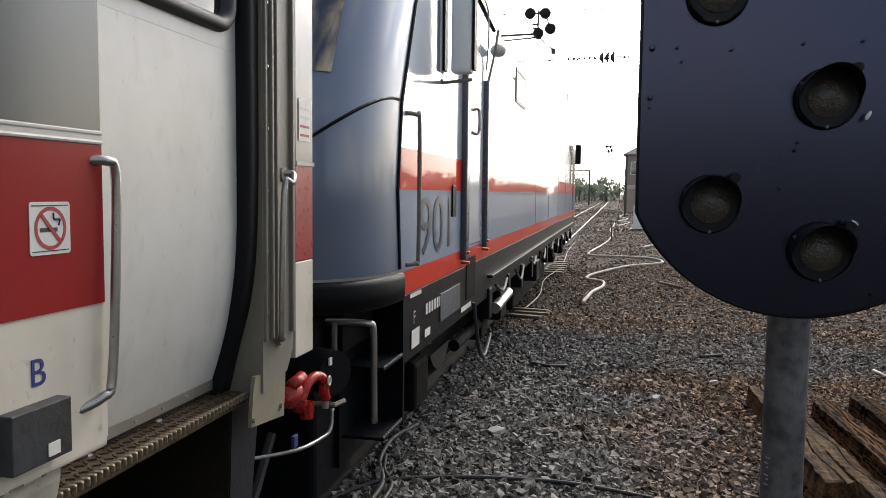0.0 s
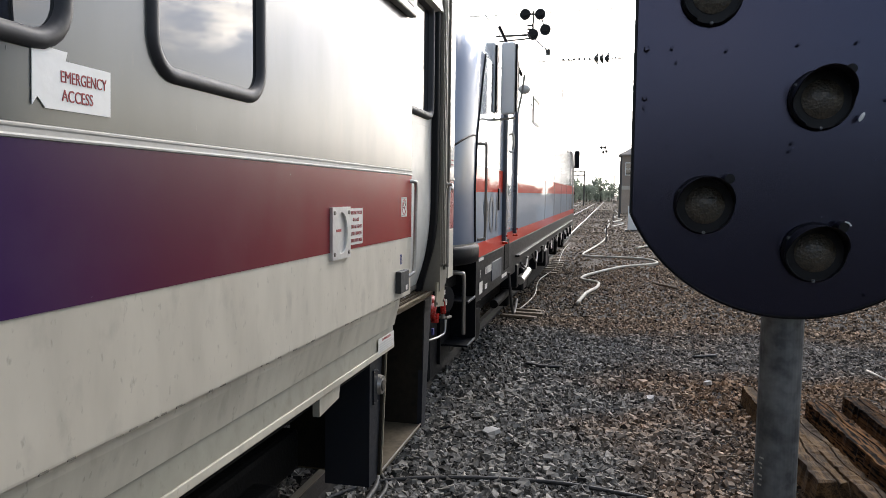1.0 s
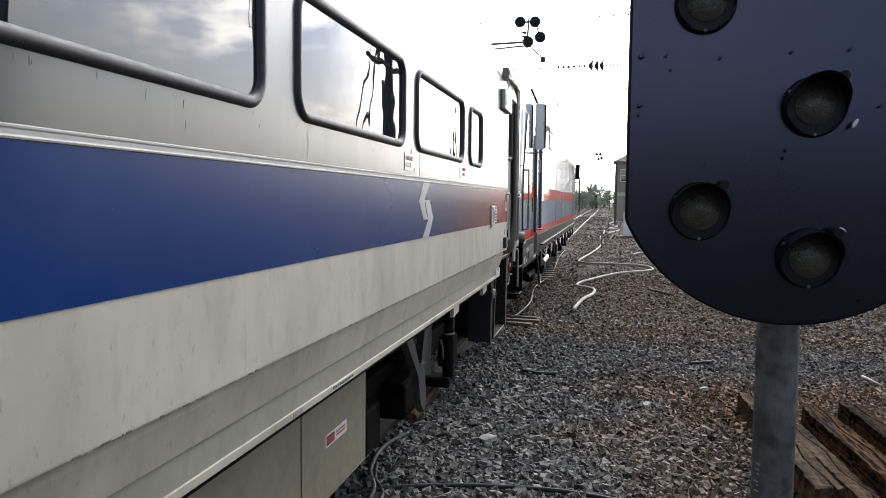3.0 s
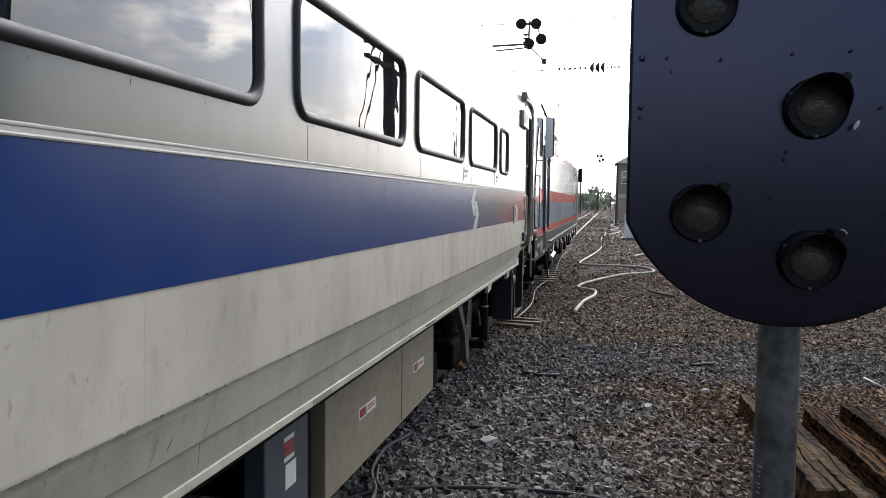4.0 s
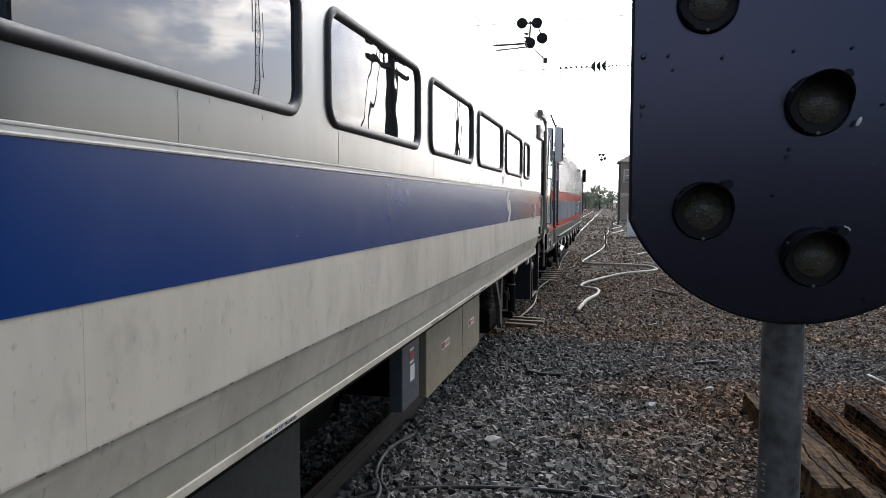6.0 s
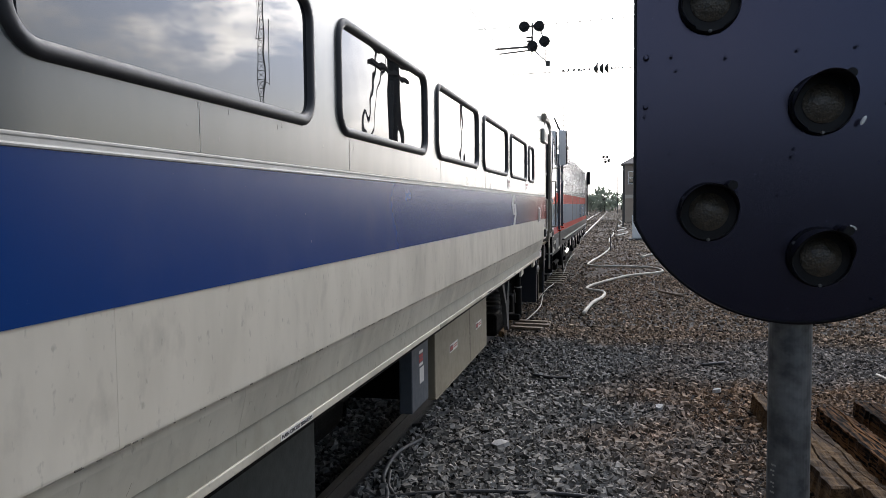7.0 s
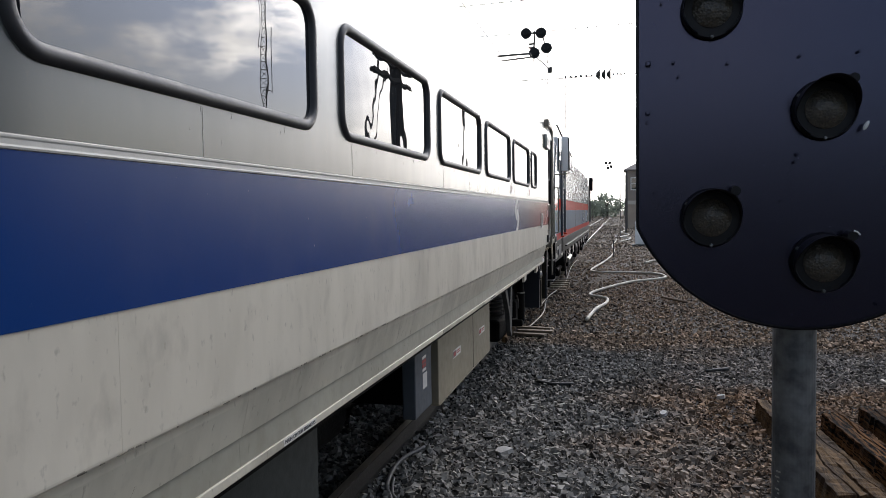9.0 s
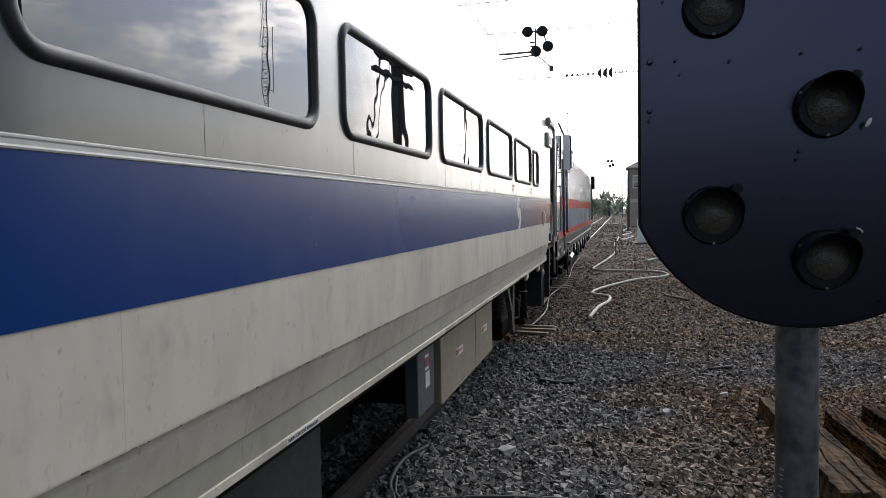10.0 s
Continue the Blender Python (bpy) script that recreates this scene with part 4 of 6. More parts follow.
    for y in (1.082, 1.133):
        for z in (0.85, 1.01):
            part("screw", cyl_bm((SIDE - 0.107, y, z), (SIDE - 0.103, y, z), 0.005, 0.004, 6), M["steel"], cab)
    # small signs and fittings
    pf = part("release_frame", plate_bm(SIDE + 0.014, [(0.17, 1.665), (0.375, 1.665), (0.375, 1.87), (0.17, 1.87)],
                                        [[(0.2725 + 0.066 * math.cos(a), 1.7675 + 0.082 * math.sin(a)) for a in np.linspace(0, 2 * math.pi, 28, endpoint=False)]], 0.016),
              M["bright"], c, "square steel frame of the door release")
    # opaque pale disc for the glass, its reflection put into the colour
    part("release_plate", cyl_bm((SIDE + 0.0, 0.2725, 1.7675), (SIDE + 0.003, 0.2725, 1.7675), 0.085, seg=28), M["bright"], pf, "pale disc standing in for reflecting glass")
    part("release_handle", box_bm(SIDE + 0.002, SIDE + 0.005, 0.235, 0.29, 1.772, 1.782), M["ink_red"], pf)
    for y in (0.192, 0.353):
        for z in (1.687, 1.848):
            part("screw", cyl_bm((SIDE + 0.013, y, z), (SIDE + 0.018, y, z), 0.010, 0.007, 10), M["column"], pf)
    s = sticker("release_label", c, SIDE + 0.004, [(0.378, 1.71), (0.555, 1.71), (0.555, 1.862), (0.378, 1.862)], M["label"], "grey notice with red words")
    for k, line in enumerate(("EMERGENCY DOOR", "RELEASE", "1. BREAK GLASS", "2. PULL HANDLE", "3. SLIDE DOOR OPEN")):
        lettering("wording", line, on_side(SIDE + 0.0046, 0.466, 1.843 - k * 0.029), 0.021, M["ink_red"], s, None if k == 1 else 0.15)
    s = sticker("no_smoking_sign", c, SIDE + 0.004, rounded_loop(1.17, 1.275, 1.805, 1.905, 0.006, 2), M["label"], "white no-smoking sign")
    bm = plate_bm(SIDE + 0.0048, [(1.2225 + 0.041 * math.cos(a), 1.855 + 0.041 * math.sin(a)) for a in np.linspace(0, 2 * math.pi, 32, endpoint=False)],
                  [[(1.2225 + 0.034 * math.cos(a), 1.855 + 0.034 * math.sin(a)) for a in np.linspace(0, 2 * math.pi, 32, endpoint=False)]], 0.0006)
    part("red_ring", bm, M["ink_red"], s)
    sticker("red_bar", s, SIDE + 0.0052, [(1.194, 1.881), (1.200, 1.885), (1.251, 1.829), (1.245, 1.825)], M["ink_red"])
    sticker("cigarette", s, SIDE + 0.0046, [(1.195, 1.848), (1.240, 1.848), (1.240, 1.856), (1.195, 1.856)], M["ink_black"])
    part("smoke", tube_bm(smooth_path([(SIDE + 0.0045, 1.243, 1.86), (SIDE + 0.0045, 1.246, 1.872), (SIDE + 0.0045, 1.232, 1.872), (SIDE + 0.0045, 1.230, 1.884)], 3), 0.002, 5), M["ink_black"], s)
    for z in (1.812, 1.898):
        sticker("border", s, SIDE + 0.0046, [(1.175, z - 0.001), (1.27, z - 0.001), (1.27, z + 0.001), (1.175, z + 0.001)], M["ink_black"])
    lettering("end_letter", "B", on_side(SIDE + 0.001, 1.183, 1.583), 0.075, M["ink_blue"], c)
    bx = part("socket_box", box_bm(SIDE - 0.005, SIDE + 0.03, 1.085, 1.235, 1.42, 1.53, 0.003), M["bogie_grey"], c, "small dull metal socket box")
    part("socket_label", box_bm(SIDE + 0.029, SIDE + 0.032, 1.17, 1.20, 1.43, 1.455), M["label"], bx)
    s = sticker("access_label", c, SIDE + 0.003, [(-1.335, 2.198), (-1.241, 2.196), (-1.247, 2.178), (-1.112, 2.177), (-1.115, 2.083), (-1.304, 2.082), (-1.324, 2.102), (-1.338, 2.085)],
                M["whitecab"], "white arrow label with red words")
    for k, line in enumerate(("EMERGENCY", "ACCESS")):
        lettering("wording", line, on_side(SIDE + 0.0036, -1.195 - 0.020 * k, 2.146 - 0.036 * k), 0.033, M["ink_red"], s, 0.135 if k == 0 else 0.09)
    s = sticker("access_label", c, SIDE + 0.003, [(-2.877, 2.170), (-2.738, 2.165), (-2.742, 2.193), (-2.654, 2.190), (-2.655, 2.080), (-2.678, 2.097), (-2.702, 2.075), (-2.878, 2.075)],
                M["whitecab"], "white arrow label with faded red words")
    for k, line in enumerate(("EMERGENCY", "ACCESS")):
        lettering("wording", line, on_side(SIDE + 0.0036, -2.785 - 0.022 * k, 2.140 - 0.036 * k), 0.034, M["ink_faded"], s, 0.155 if k == 0 else 0.11)
    s = sticker("end_label", c, SIDE + 0.003, [(2.375, 2.10), (2.47, 2.10), (2.47, 2.24), (2.375, 2.24)], M["label"], "small white notice")
    for k in range(4):
        sticker("bar", s, SIDE + 0.0036, [(2.385, 2.115 + k * 0.03), (2.46, 2.115 + k * 0.03), (2.46, 2.123 + k * 0.03), (2.385, 2.123 + k * 0.03)], M["ink_red" if k < 2 else "logo"])
    s = sticker("danger_label", c, SIDE - 0.056, [(0.985, 1.125), (1.255, 1.125), (1.255, 1.20), (0.985, 1.20)], M["label"], "white danger notice")
    lettering("wording", "DANGER", on_side(SIDE - 0.0554, 1.12, 1.187), 0.018, M["ink_red"], s, 0.15)
    for k in range(4):
        sticker("bar", s, SIDE - 0.0554, [(1.0, 1.131 + k * 0.012), (1.24 - 0.03 * (k % 2), 1.131 + k * 0.012), (1.24 - 0.03 * (k % 2), 1.137 + k * 0.012), (1.0, 1.137 + k * 0.012)], M["logo"])
    for y, line in ((-7.93, "MAIN CIRCUIT BREAKERS"), (-3.66, "TRUCK BRAKE ISOLATOR")):
        s = sticker("sill_label", c, SIDE - 0.0565, [(y - 0.14, 1.110), (y + 0.14, 1.110), (y + 0.14, 1.133), (y - 0.14, 1.133)], M["label"], "small white label")
        lettering("wording", line, on_side(SIDE - 0.056, y, 1.1215), 0.020, M["ink_black"], s, 0.26)
    for y, h in ((-5.56, 0.10), (-4.15, 0.045), (-1.9, 0.08)):
        sticker("sill_label", c, SIDE - 0.0565, [(y - h, 1.110), (y + h, 1.110), (y + h, 1.132), (y - h, 1.132)], M["olive"])
    # emblem: two hooked arrows on the stripe
    x = SIDE + 0.004
    sticker("emblem", c, x, [(-2.564, 1.911), (-2.455, 2.020), (-2.298, 2.020), (-2.439, 1.918), (-2.306, 1.917), (-2.205, 1.809), (-2.318, 1.695), (-2.478, 1.695),
                             (-2.330, 1.800), (-2.458, 1.803)], M["logo"], "pale grey angular emblem")
    sticker("emblem_slot", c, x + 0.001, [(-2.437, 1.904), (-2.420, 1.904), (-2.345, 1.816), (-2.365, 1.816)], M["ink_blue"])
    fr = part("marker_frame", box_bm(SIDE, SIDE + 0.045, 0.77, 1.30, 2.83, 3.03, 0.01), M["steel"], c, "grey sign box above the window band")
    part("marker_face", box_bm(SIDE + 0.044, SIDE + 0.048, 0.83, 1.24, 2.87, 2.99), M["label"], fr)
    mk = part("marker_lamp", box_bm(SIDE - 0.02, SIDE + 0.05, 0.95, 1.15, 3.16, 3.27, 0.01), M["column"], c, "dark door indicator lamp")
    for y in (0.99, 1.05, 1.11):
        part("indicator", cyl_bm((SIDE + 0.045, y, 3.215), (SIDE + 0.056, y, 3.215), 0.022, seg=12), M["lens"], mk)
    # equipment boxes
    b1 = part("beige_box", box_bm(0.5, 1.36, -5.06, -2.78, 0.475, 1.04, 0.008), M["beige"], c, "beige metal equipment box")
    part("lid_seam", box_bm(1.358, 1.3615, -3.70, -3.692, 0.48, 1.04), M["under"], b1)
    part("bottom_lip", box_bm(1.30, 1.363, -5.05, -2.79, 0.468, 0.476), M["beige"], b1)
    for y in (-4.416, -3.255):
        s = sticker("box_label", b1, 1.3625, [(y - 0.15, 0.722), (y + 0.15, 0.722), (y + 0.15, 0.784), (y - 0.15, 0.784)], M["label"])
        sticker("bar", s, 1.363, [(y - 0.138, 0.730), (y - 0.03, 0.730), (y - 0.03, 0.776), (y - 0.138, 0.776)], M["ink_black"])
        sticker("bar", s, 1.3634, [(y - 0.130, 0.738), (y - 0.038, 0.738), (y - 0.038, 0.768), (y - 0.130, 0.768)], M["ink_red"])
        for z in (0.742, 0.758):
            sticker("bar", s, 1.363, [(y - 0.01, z), (y + 0.125, z), (y + 0.125, z + 0.009), (y - 0.01, z + 0.009)], M["ink_red"])
    for y in (-4.42, -3.26):
        part("drain_pipe", cyl_bm((1.345, y, 0.42), (1.345, y, 0.53), 0.011), M["under"], b1)
    b2 = part("blue_box", box_bm(1.27, 1.36, -5.71, -5.27, 0.54, 1.04, 0.008), M["bluebox"], c, "blue-grey metal equipment box")
    for k, (z, h) in enumerate(((0.905, 0.018), (0.876, 0.022), (0.846, 0.022), (0.820, 0.018))):
        sticker("bar", b2, 1.3625, [(-5.53, z), (-5.43, z), (-5.43, z + h), (-5.53, z + h)], M["ink_red" if k in (1, 2) else "label"])
    sticker("box_label", b2, 1.3625, [(-5.52, 0.70), (-5.41, 0.70), (-5.41, 0.805), (-5.52, 0.805)], M["label"])
    part("hanger", box_bm(0.7, 1.31, -5.20, -5.12, 0.5, 1.04), M["under"], c)
    part("dark_box", box_bm(0.5, 1.36, -10.6, -7.34, 0.42, 1.04, 0.01), M["greenbox"], c, "dark green-grey equipment box")
    part("air_tank", cyl_bm((0.75, -7.1, 0.62), (0.75, -5.9, 0.62), 0.20, seg=24), M["under"], c, "dark air tank")
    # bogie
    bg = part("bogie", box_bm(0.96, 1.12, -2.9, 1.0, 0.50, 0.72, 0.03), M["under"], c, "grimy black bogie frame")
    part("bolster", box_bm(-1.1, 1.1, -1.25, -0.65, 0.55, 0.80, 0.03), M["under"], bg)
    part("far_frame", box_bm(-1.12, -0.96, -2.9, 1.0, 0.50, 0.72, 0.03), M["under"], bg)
    for y in (-2.25, 0.35):
        part("axle_box", box_bm(1.10, 1.24, y - 0.16, y + 0.16, 0.32, 0.62, 0.03), M["under"], bg)
    br = part("bracket", poly_bm(1.44, [(-2.21, 1.03), (-2.05, 1.03), (-1.86, 0.80), (-1.72, 0.78), (-1.665, 0.52), (-1.72, 0.44), (-1.82, 0.52), (-1.90, 0.74)], 0.05), M["bogie_grey"], bg, "forked dark grey steel bracket")
    part("bracket_leg", poly_bm(1.436, [(-1.70, 1.03), (-1.60, 1.03), (-1.715, 0.782), (-1.80, 0.795)], 0.05), M["bogie_grey"], br)
    part("bracket_flange", poly_bm(1.447, [(-1.875, 0.805), (-1.855, 0.81), (-1.69, 0.79), (-1.70, 0.775)], 0.06), M["iron"], br)
    part("bracket_beam", box_bm(1.36, 1.44, -2.7, -1.30, 1.032, 1.085, 0.008), M["bogie_grey"], br)
    part("bracket_web", poly_bm(1.40, [(-1.60, 1.03), (-1.33, 1.03), (-1.36, 0.62), (-1.58, 0.66)], 0.03), M["blueblack"], br)
    part("damper", cyl_bm((1.47, -1.06, 0.53), (1.47, -1.06, 0.88), 0.045, seg=18), M["under"], bg, "black vertical damper")
    part("damper_clamp", cyl_bm((1.47, -1.06, 0.875), (1.47, -1.06, 0.888), 0.047, seg=18), M["steel"], bg)
    part("damper_rod", cyl_bm((1.47, -1.06, 0.88), (1.47, -1.06, 1.06), 0.038, seg=14), M["under"], bg)
    part("damper_foot", box_bm(1.2, 1.50, -1.16, -0.96, 0.47, 0.55, 0.02), M["under"], bg)
    part("damper_link", tube_bm(smooth_path([(1.44, -1.22, 0.86), (1.45, -1.20, 0.80), (1.45, -1.17, 0.72), (1.45, -1.16, 0.70)], 4), 0.010, 6), M["iron"], bg)
    part("hanger_loop", tube_bm(smooth_path([(1.47, -0.94, 1.05), (1.48, -0.91, 1.0), (1.48, -0.92, 0.92), (1.47, -0.99, 0.90)], 4), 0.008, 6), M["iron"], bg)
    part("spring_seat", box_bm(1.02, 1.30, -1.72, -0.75, 0.36, 0.62, 0.04), M["under"], bg)
    for k in range(5):
        part("spring_coil", cyl_bm((1.16, -1.25, 0.64 + k * 0.05), (1.16, -1.25, 0.668 + k * 0.05), 0.11, seg=16), M["bogie_grey"], bg)
    part("brake_pipe", cyl_bm((1.36, -1.75, 0.40), (1.36, -1.0, 0.42), 0.035, seg=12), M["plank"], bg, "rust-brown brake pipe")
    for y in (-2.25, 0.35):
        wheelset(c, y, 0.457)
    for y in (-20.6, -18.0):
        wheelset(c, y, 0.457)
    part("rear_bogie", box_bm(0.96, 1.12, -21.3, -17.3, 0.50, 0.72, 0.03), M["under"], c)
    # between the vehicles
    part("coupler_bar", box_bm(-0.16, 0.16, C_END - 0.3, C_END + 0.6, 0.70, 0.98, 0.03), M["under"], c)
    for k, x in enumerate((1.05, 0.8)):
        part("jumper_hose", tube_bm(smooth_path([(x, C_END - 0.1, 0.9), (x + 0.05, C_END + 0.1, 0.45), (x, C_END + 0.45, 0.35), (x, C_END + 0.8, 0.75)], 6), 0.022), M["cable"], c)
    return c


coach = build_coach()


# ---- the locomotive ----
L_HALF, L_BACK = 1.48, 22.0


def corner_y(z):
    """Where the leaning cab front meets the side."""
    pts = [(1.28, 4.06), (1.5, 4.0), (1.93, 3.95), (2.42, 4.02), (3.07, 4.32), (3.5, 4.62), (3.8, 4.95)]
    for (z0, y0), (z1, y1) in zip(pts, pts[1:]):
        if z <= z1:
            return y0 + (y1 - y0) * (z - z0) / (z1 - z0)
    return pts[-1][1]


def half_at(z):
    return L_HALF if z < 3.2 else L_HALF - 0.42 * ((z - 3.2) / 0.6) ** 1.6


def nose_plan(z, n=14):
    """(x, y) round the front from the near side to the far side."""
    h, yc, out = half_at(z), corner_y(z), []
    for k in range(n + 1):
        a = math.pi * k / n
        ca, sa = math.cos(a), math.sin(a)
        out.append((h * math.copysign(abs(ca) ** 0.55, ca), yc - 0.85 * sa ** 0.75))
    return out


def grid_faces(bm, rows, mats=None):
    vr = [[bm.verts.new(p) for p in r] for r in rows]
    for j in range(len(vr) - 1):
        for i in range(len(vr[0]) - 1):
            f = bm.faces.new((vr[j][i], vr[j][i + 1], vr[j + 1][i + 1], vr[j + 1][i]))
            if mats:
                f.material_index = mats[j]
    return bm


def build_loco():
    L = thing("electric_locomotive", pose(TRACK_X, 0, 0), "glossy blue-grey and silver electric locomotive with red bands", "locomotive")
    zs = [1.34, 1.48, 1.66, 1.82, 1.94, 2.06, 2.18, 2.42, 2.7, 3.0, 3.2, 3.35, 3.5, 3.65, 3.8]
    part("cab_nose", grid_faces(bmesh.new(), [[(x, y, z) for x, y in nose_plan(z, 40)] for z in zs]), M["l_blue"], L, "smooth blue-grey cab nose", smooth=True)
    # front glass and seams
    rows = []
    for z in (2.50, 2.8, 3.1, 3.35):
        rows.append([(x * 1.004, y - 0.012, z) for x, y in nose_plan(z)[3:12]])
    part("windscreen", grid_faces(bmesh.new(), rows), M["glass"], L, "dark curved windscreen", smooth=True)

    def nose_point(i_frac, z):
        pl = nose_plan(z, 28)
        i = int(i_frac)
        f = i_frac - i
        x = pl[i][0] * (1 - f) + pl[min(i + 1, 28)][0] * f
        y = pl[i][1] * (1 - f) + pl[min(i + 1, 28)][1] * f
        return (x * 1.001, y - 0.001, z)
    arcp = [nose_point(0.2 + k * 0.6, 2.43 - 0.0042 * k ** 1.7) for k in range(12)]
    part("nose_seam", tube_bm(arcp, 0.009, 5), M["l_black"], L)
    part("nose_seam", tube_bm([nose_point(7.4, z) for z in (1.5, 1.7, 1.9, 2.1, 2.3)], 0.007, 5), M["l_black"], L)
    part("corner_seam", tube_bm([(half_at(z) + 0.001, corner_y(z) + 0.005, z) for z in (1.5, 1.7, 1.93, 2.15, 2.42, 2.7, 3.0, 3.2)], 0.013, 6), M["l_black"], L)
    for sx in (1, -1):
        for z0, z1, mt, nm, lb in ((1.34, 1.475, "l_red", "lower_band", "red lower band"), (1.475, 1.94, "l_band", "side_band", "blue-grey side band"),
                                   (1.94, 2.175, "l_red", "upper_band", "red upper band")):
            bm = grid_faces(bmesh.new(), [[(sx * L_HALF, y, z) for y in (corner_y(z), 6, 10, 14, 18, L_BACK)] for z in (z0, (z0 + z1) / 2, z1)])
            part(nm, bm, M[mt], L, lb)
        zz = [2.175, 2.42, 2.7, 3.0, 3.2, 3.35, 3.5, 3.65, 3.8]
        bm = grid_faces(bmesh.new(), [[(sx * half_at(z), y, z) for y in (corner_y(z), 6, 10, 14, 18, L_BACK)] for z in zz])
        part("side_wall", bm, M["l_silver"], L, "silver upper side, mirror-like")
    part("roof", box_bm(-1.06, 1.06, 4.9, L_BACK, 3.77, 3.82), M["l_black"], L)
    for k in range(4):
        part("roof_box", box_bm(-0.7, 0.7, 7 + k * 3.4, 9.4 + k * 3.4, 3.82, 4.0, 0.04), M["column"], L)
    pf = [(half_at(z), z) for z in zs]
    part("rear_face", extrude_profile(pf + [(-x, z) for x, z in reversed(pf)], L_BACK - 0.05, L_BACK), M["l_blue"], L)
    # underframe
    part("frame_sill", box_bm(1.30, L_HALF - 0.005, 4.1, L_BACK, 0.93, 1.335, 0.008), M["l_black"], L, "black underframe sill")
    part("frame_far", box_bm(-L_HALF, -1.3, 4.1, L_BACK, 0.93, 1.335), M["l_black"], L)
    part("frame_floor", box_bm(-1.3, 1.3, 3.6, L_BACK, 1.1, 1.335), M["under"], L)
    for y in (7.1, 8.4, 9.6, 10.8, 12.0, 13.2, 14.4, 15.6, 16.8, 18.0, 19.2, 20.4):
        part("sill_bracket", box_bm(1.28, L_HALF + 0.02, y - 0.09, y + 0.09, 0.72, 1.02, 0.015), M["l_black"], L)
    part("walkway_edge", box_bm(L_HALF - 0.01, L_HALF + 0.05, 7.0, L_BACK - 1.2, 1.12, 1.15, 0.008), M["l_black"], L)
    for k in range(9):
        part("sill_pipe", tube_bm(smooth_path([(L_HALF + 0.03, 7.3 + k * 1.5, 1.02), (L_HALF + 0.06, 7.6 + k * 1.5, 0.93 - 0.05 * (k % 2)), (L_HALF + 0.03, 8.1 + k * 1.5, 1.0)], 4), 0.016, 6), M["cable"], L)
    for y in (7.9, 11.5):
        part("jack_pad", box_bm(1.2, L_HALF + 0.03, y - 0.22, y + 0.22, 0.60, 0.92, 0.03), M["l_black"], L)
    part("steel_pipe", cyl_bm((L_HALF + 0.02, 7.35, 0.78), (L_HALF + 0.02, 8.3, 0.82), 0.055, seg=14), M["steel"], L, "bright short pipe")
    part("transformer", box_bm(-1.2, 1.25, 10.6, 15.4, 0.25, 0.93, 0.05), M["under"], L)
    for yb in (6.6, 18.6):
        fr = part("bogie_frame", box_bm(1.0, 1.18, yb - 2.0, yb + 2.0, 0.55, 0.80, 0.04), M["under"], L, "black locomotive bogie frame")
        for y in (yb - 1.35, yb + 1.35):
            part("axle_box", box_bm(1.10, 1.30, y - 0.20, y + 0.20, 0.36, 0.72, 0.04), M["under"], fr)
            for dy in (-0.42, 0.42):
                for k in range(5):
                    part("spring_coil", cyl_bm((1.16, y + dy, 0.74 + k * 0.045), (1.16, y + dy, 0.765 + k * 0.045), 0.10, seg=14), M["column"], fr)
        part("bogie_damper", cyl_bm((1.33, yb - 0.4, 0.62), (1.33, yb + 0.7, 0.62), 0.05), M["under"], fr)
        for y in (yb - 1.35, yb + 1.35):
            wheelset(L, y, 0.559)
    # front: shelf, pilot and steps
    lip = []
    for z, o in ((1.36, 0.0), (1.325, 0.02), (1.345, 0.042), (1.40, 0.046), (1.455, 0.044), (1.478, 0.036), (1.486, 0.015), (1.488, -0.05)):
        lip.append([(x * (1 + o / 1.48), y - o, z) for x, y in nose_plan(1.42, 48)])
    part("front_shelf", grid_faces(bmesh.new(), lip[1:]), M["l_black"], L, "dark bumper shelf round the nose", smooth=True)
    part("shelf_edge", grid_faces(bmesh.new(), [[(x * 1.012, y - 0.018, z) for x, y in nose_plan(1.42, 48)] for z in (1.486, 1.5)]), M["steel"], L)
    part("pilot", box_bm(-1.25, 1.22, 3.42, 3.95, 0.35, 1.30, 0.03), M["l_black"], L, "black pilot plate")
    st = part("step_frame", box_bm(1.22, 1.245, 3.70, 4.12, 0.45, 1.30), M["l_black"], L, "black step recess")
    part("step_side", box_bm(1.245, L_HALF, 4.10, 4.13, 0.58, 1.33), M["l_black"], st)
    for z in (1.0, 0.62):
        sp = part("step", box_bm(1.24, L_HALF, 3.74, 4.10, z - 0.018, z, 0.004), M["l_black"], st, "perforated metal step")
        for k in range(10):
            part("step_tooth", cyl_bm((L_HALF - 0.006, 3.76 + k * 0.036, z), (L_HALF - 0.006, 3.76 + k * 0.036, z + 0.009), 0.008, 0.005, 6), M["steel"], sp)
    r = [(1.20, 3.58, 1.26), (1.34, 3.58, 1.265), (1.44, 3.59, 1.26), (1.465, 3.60, 1.23), (1.465, 3.61, 1.0), (1.465, 3.62, 0.74)]
    part("step_handrail", tube_bm(smooth_path(r, 5), 0.018), M["steel"], L, "grey steel handrail", smooth=True)
    part("step_post", tube_bm([(1.27, 3.56, 1.26), (1.27, 3.56, 1.10)], 0.015), M["column"], L)
    # red valve, drum and lever in the gap
    v = part("red_valve", tube_bm(smooth_path([(1.36, 2.93, 1.03), (1.37, 2.97, 1.09), (1.38, 3.02, 1.115), (1.39, 3.07, 1.11), (1.40, 3.10, 1.08), (1.40, 3.10, 1.03), (1.40, 3.12, 1.00)], 6), 0.023, 12),
             M["coupler"], L, "bright red brake valve", smooth=True)
    bm = bmesh.new()
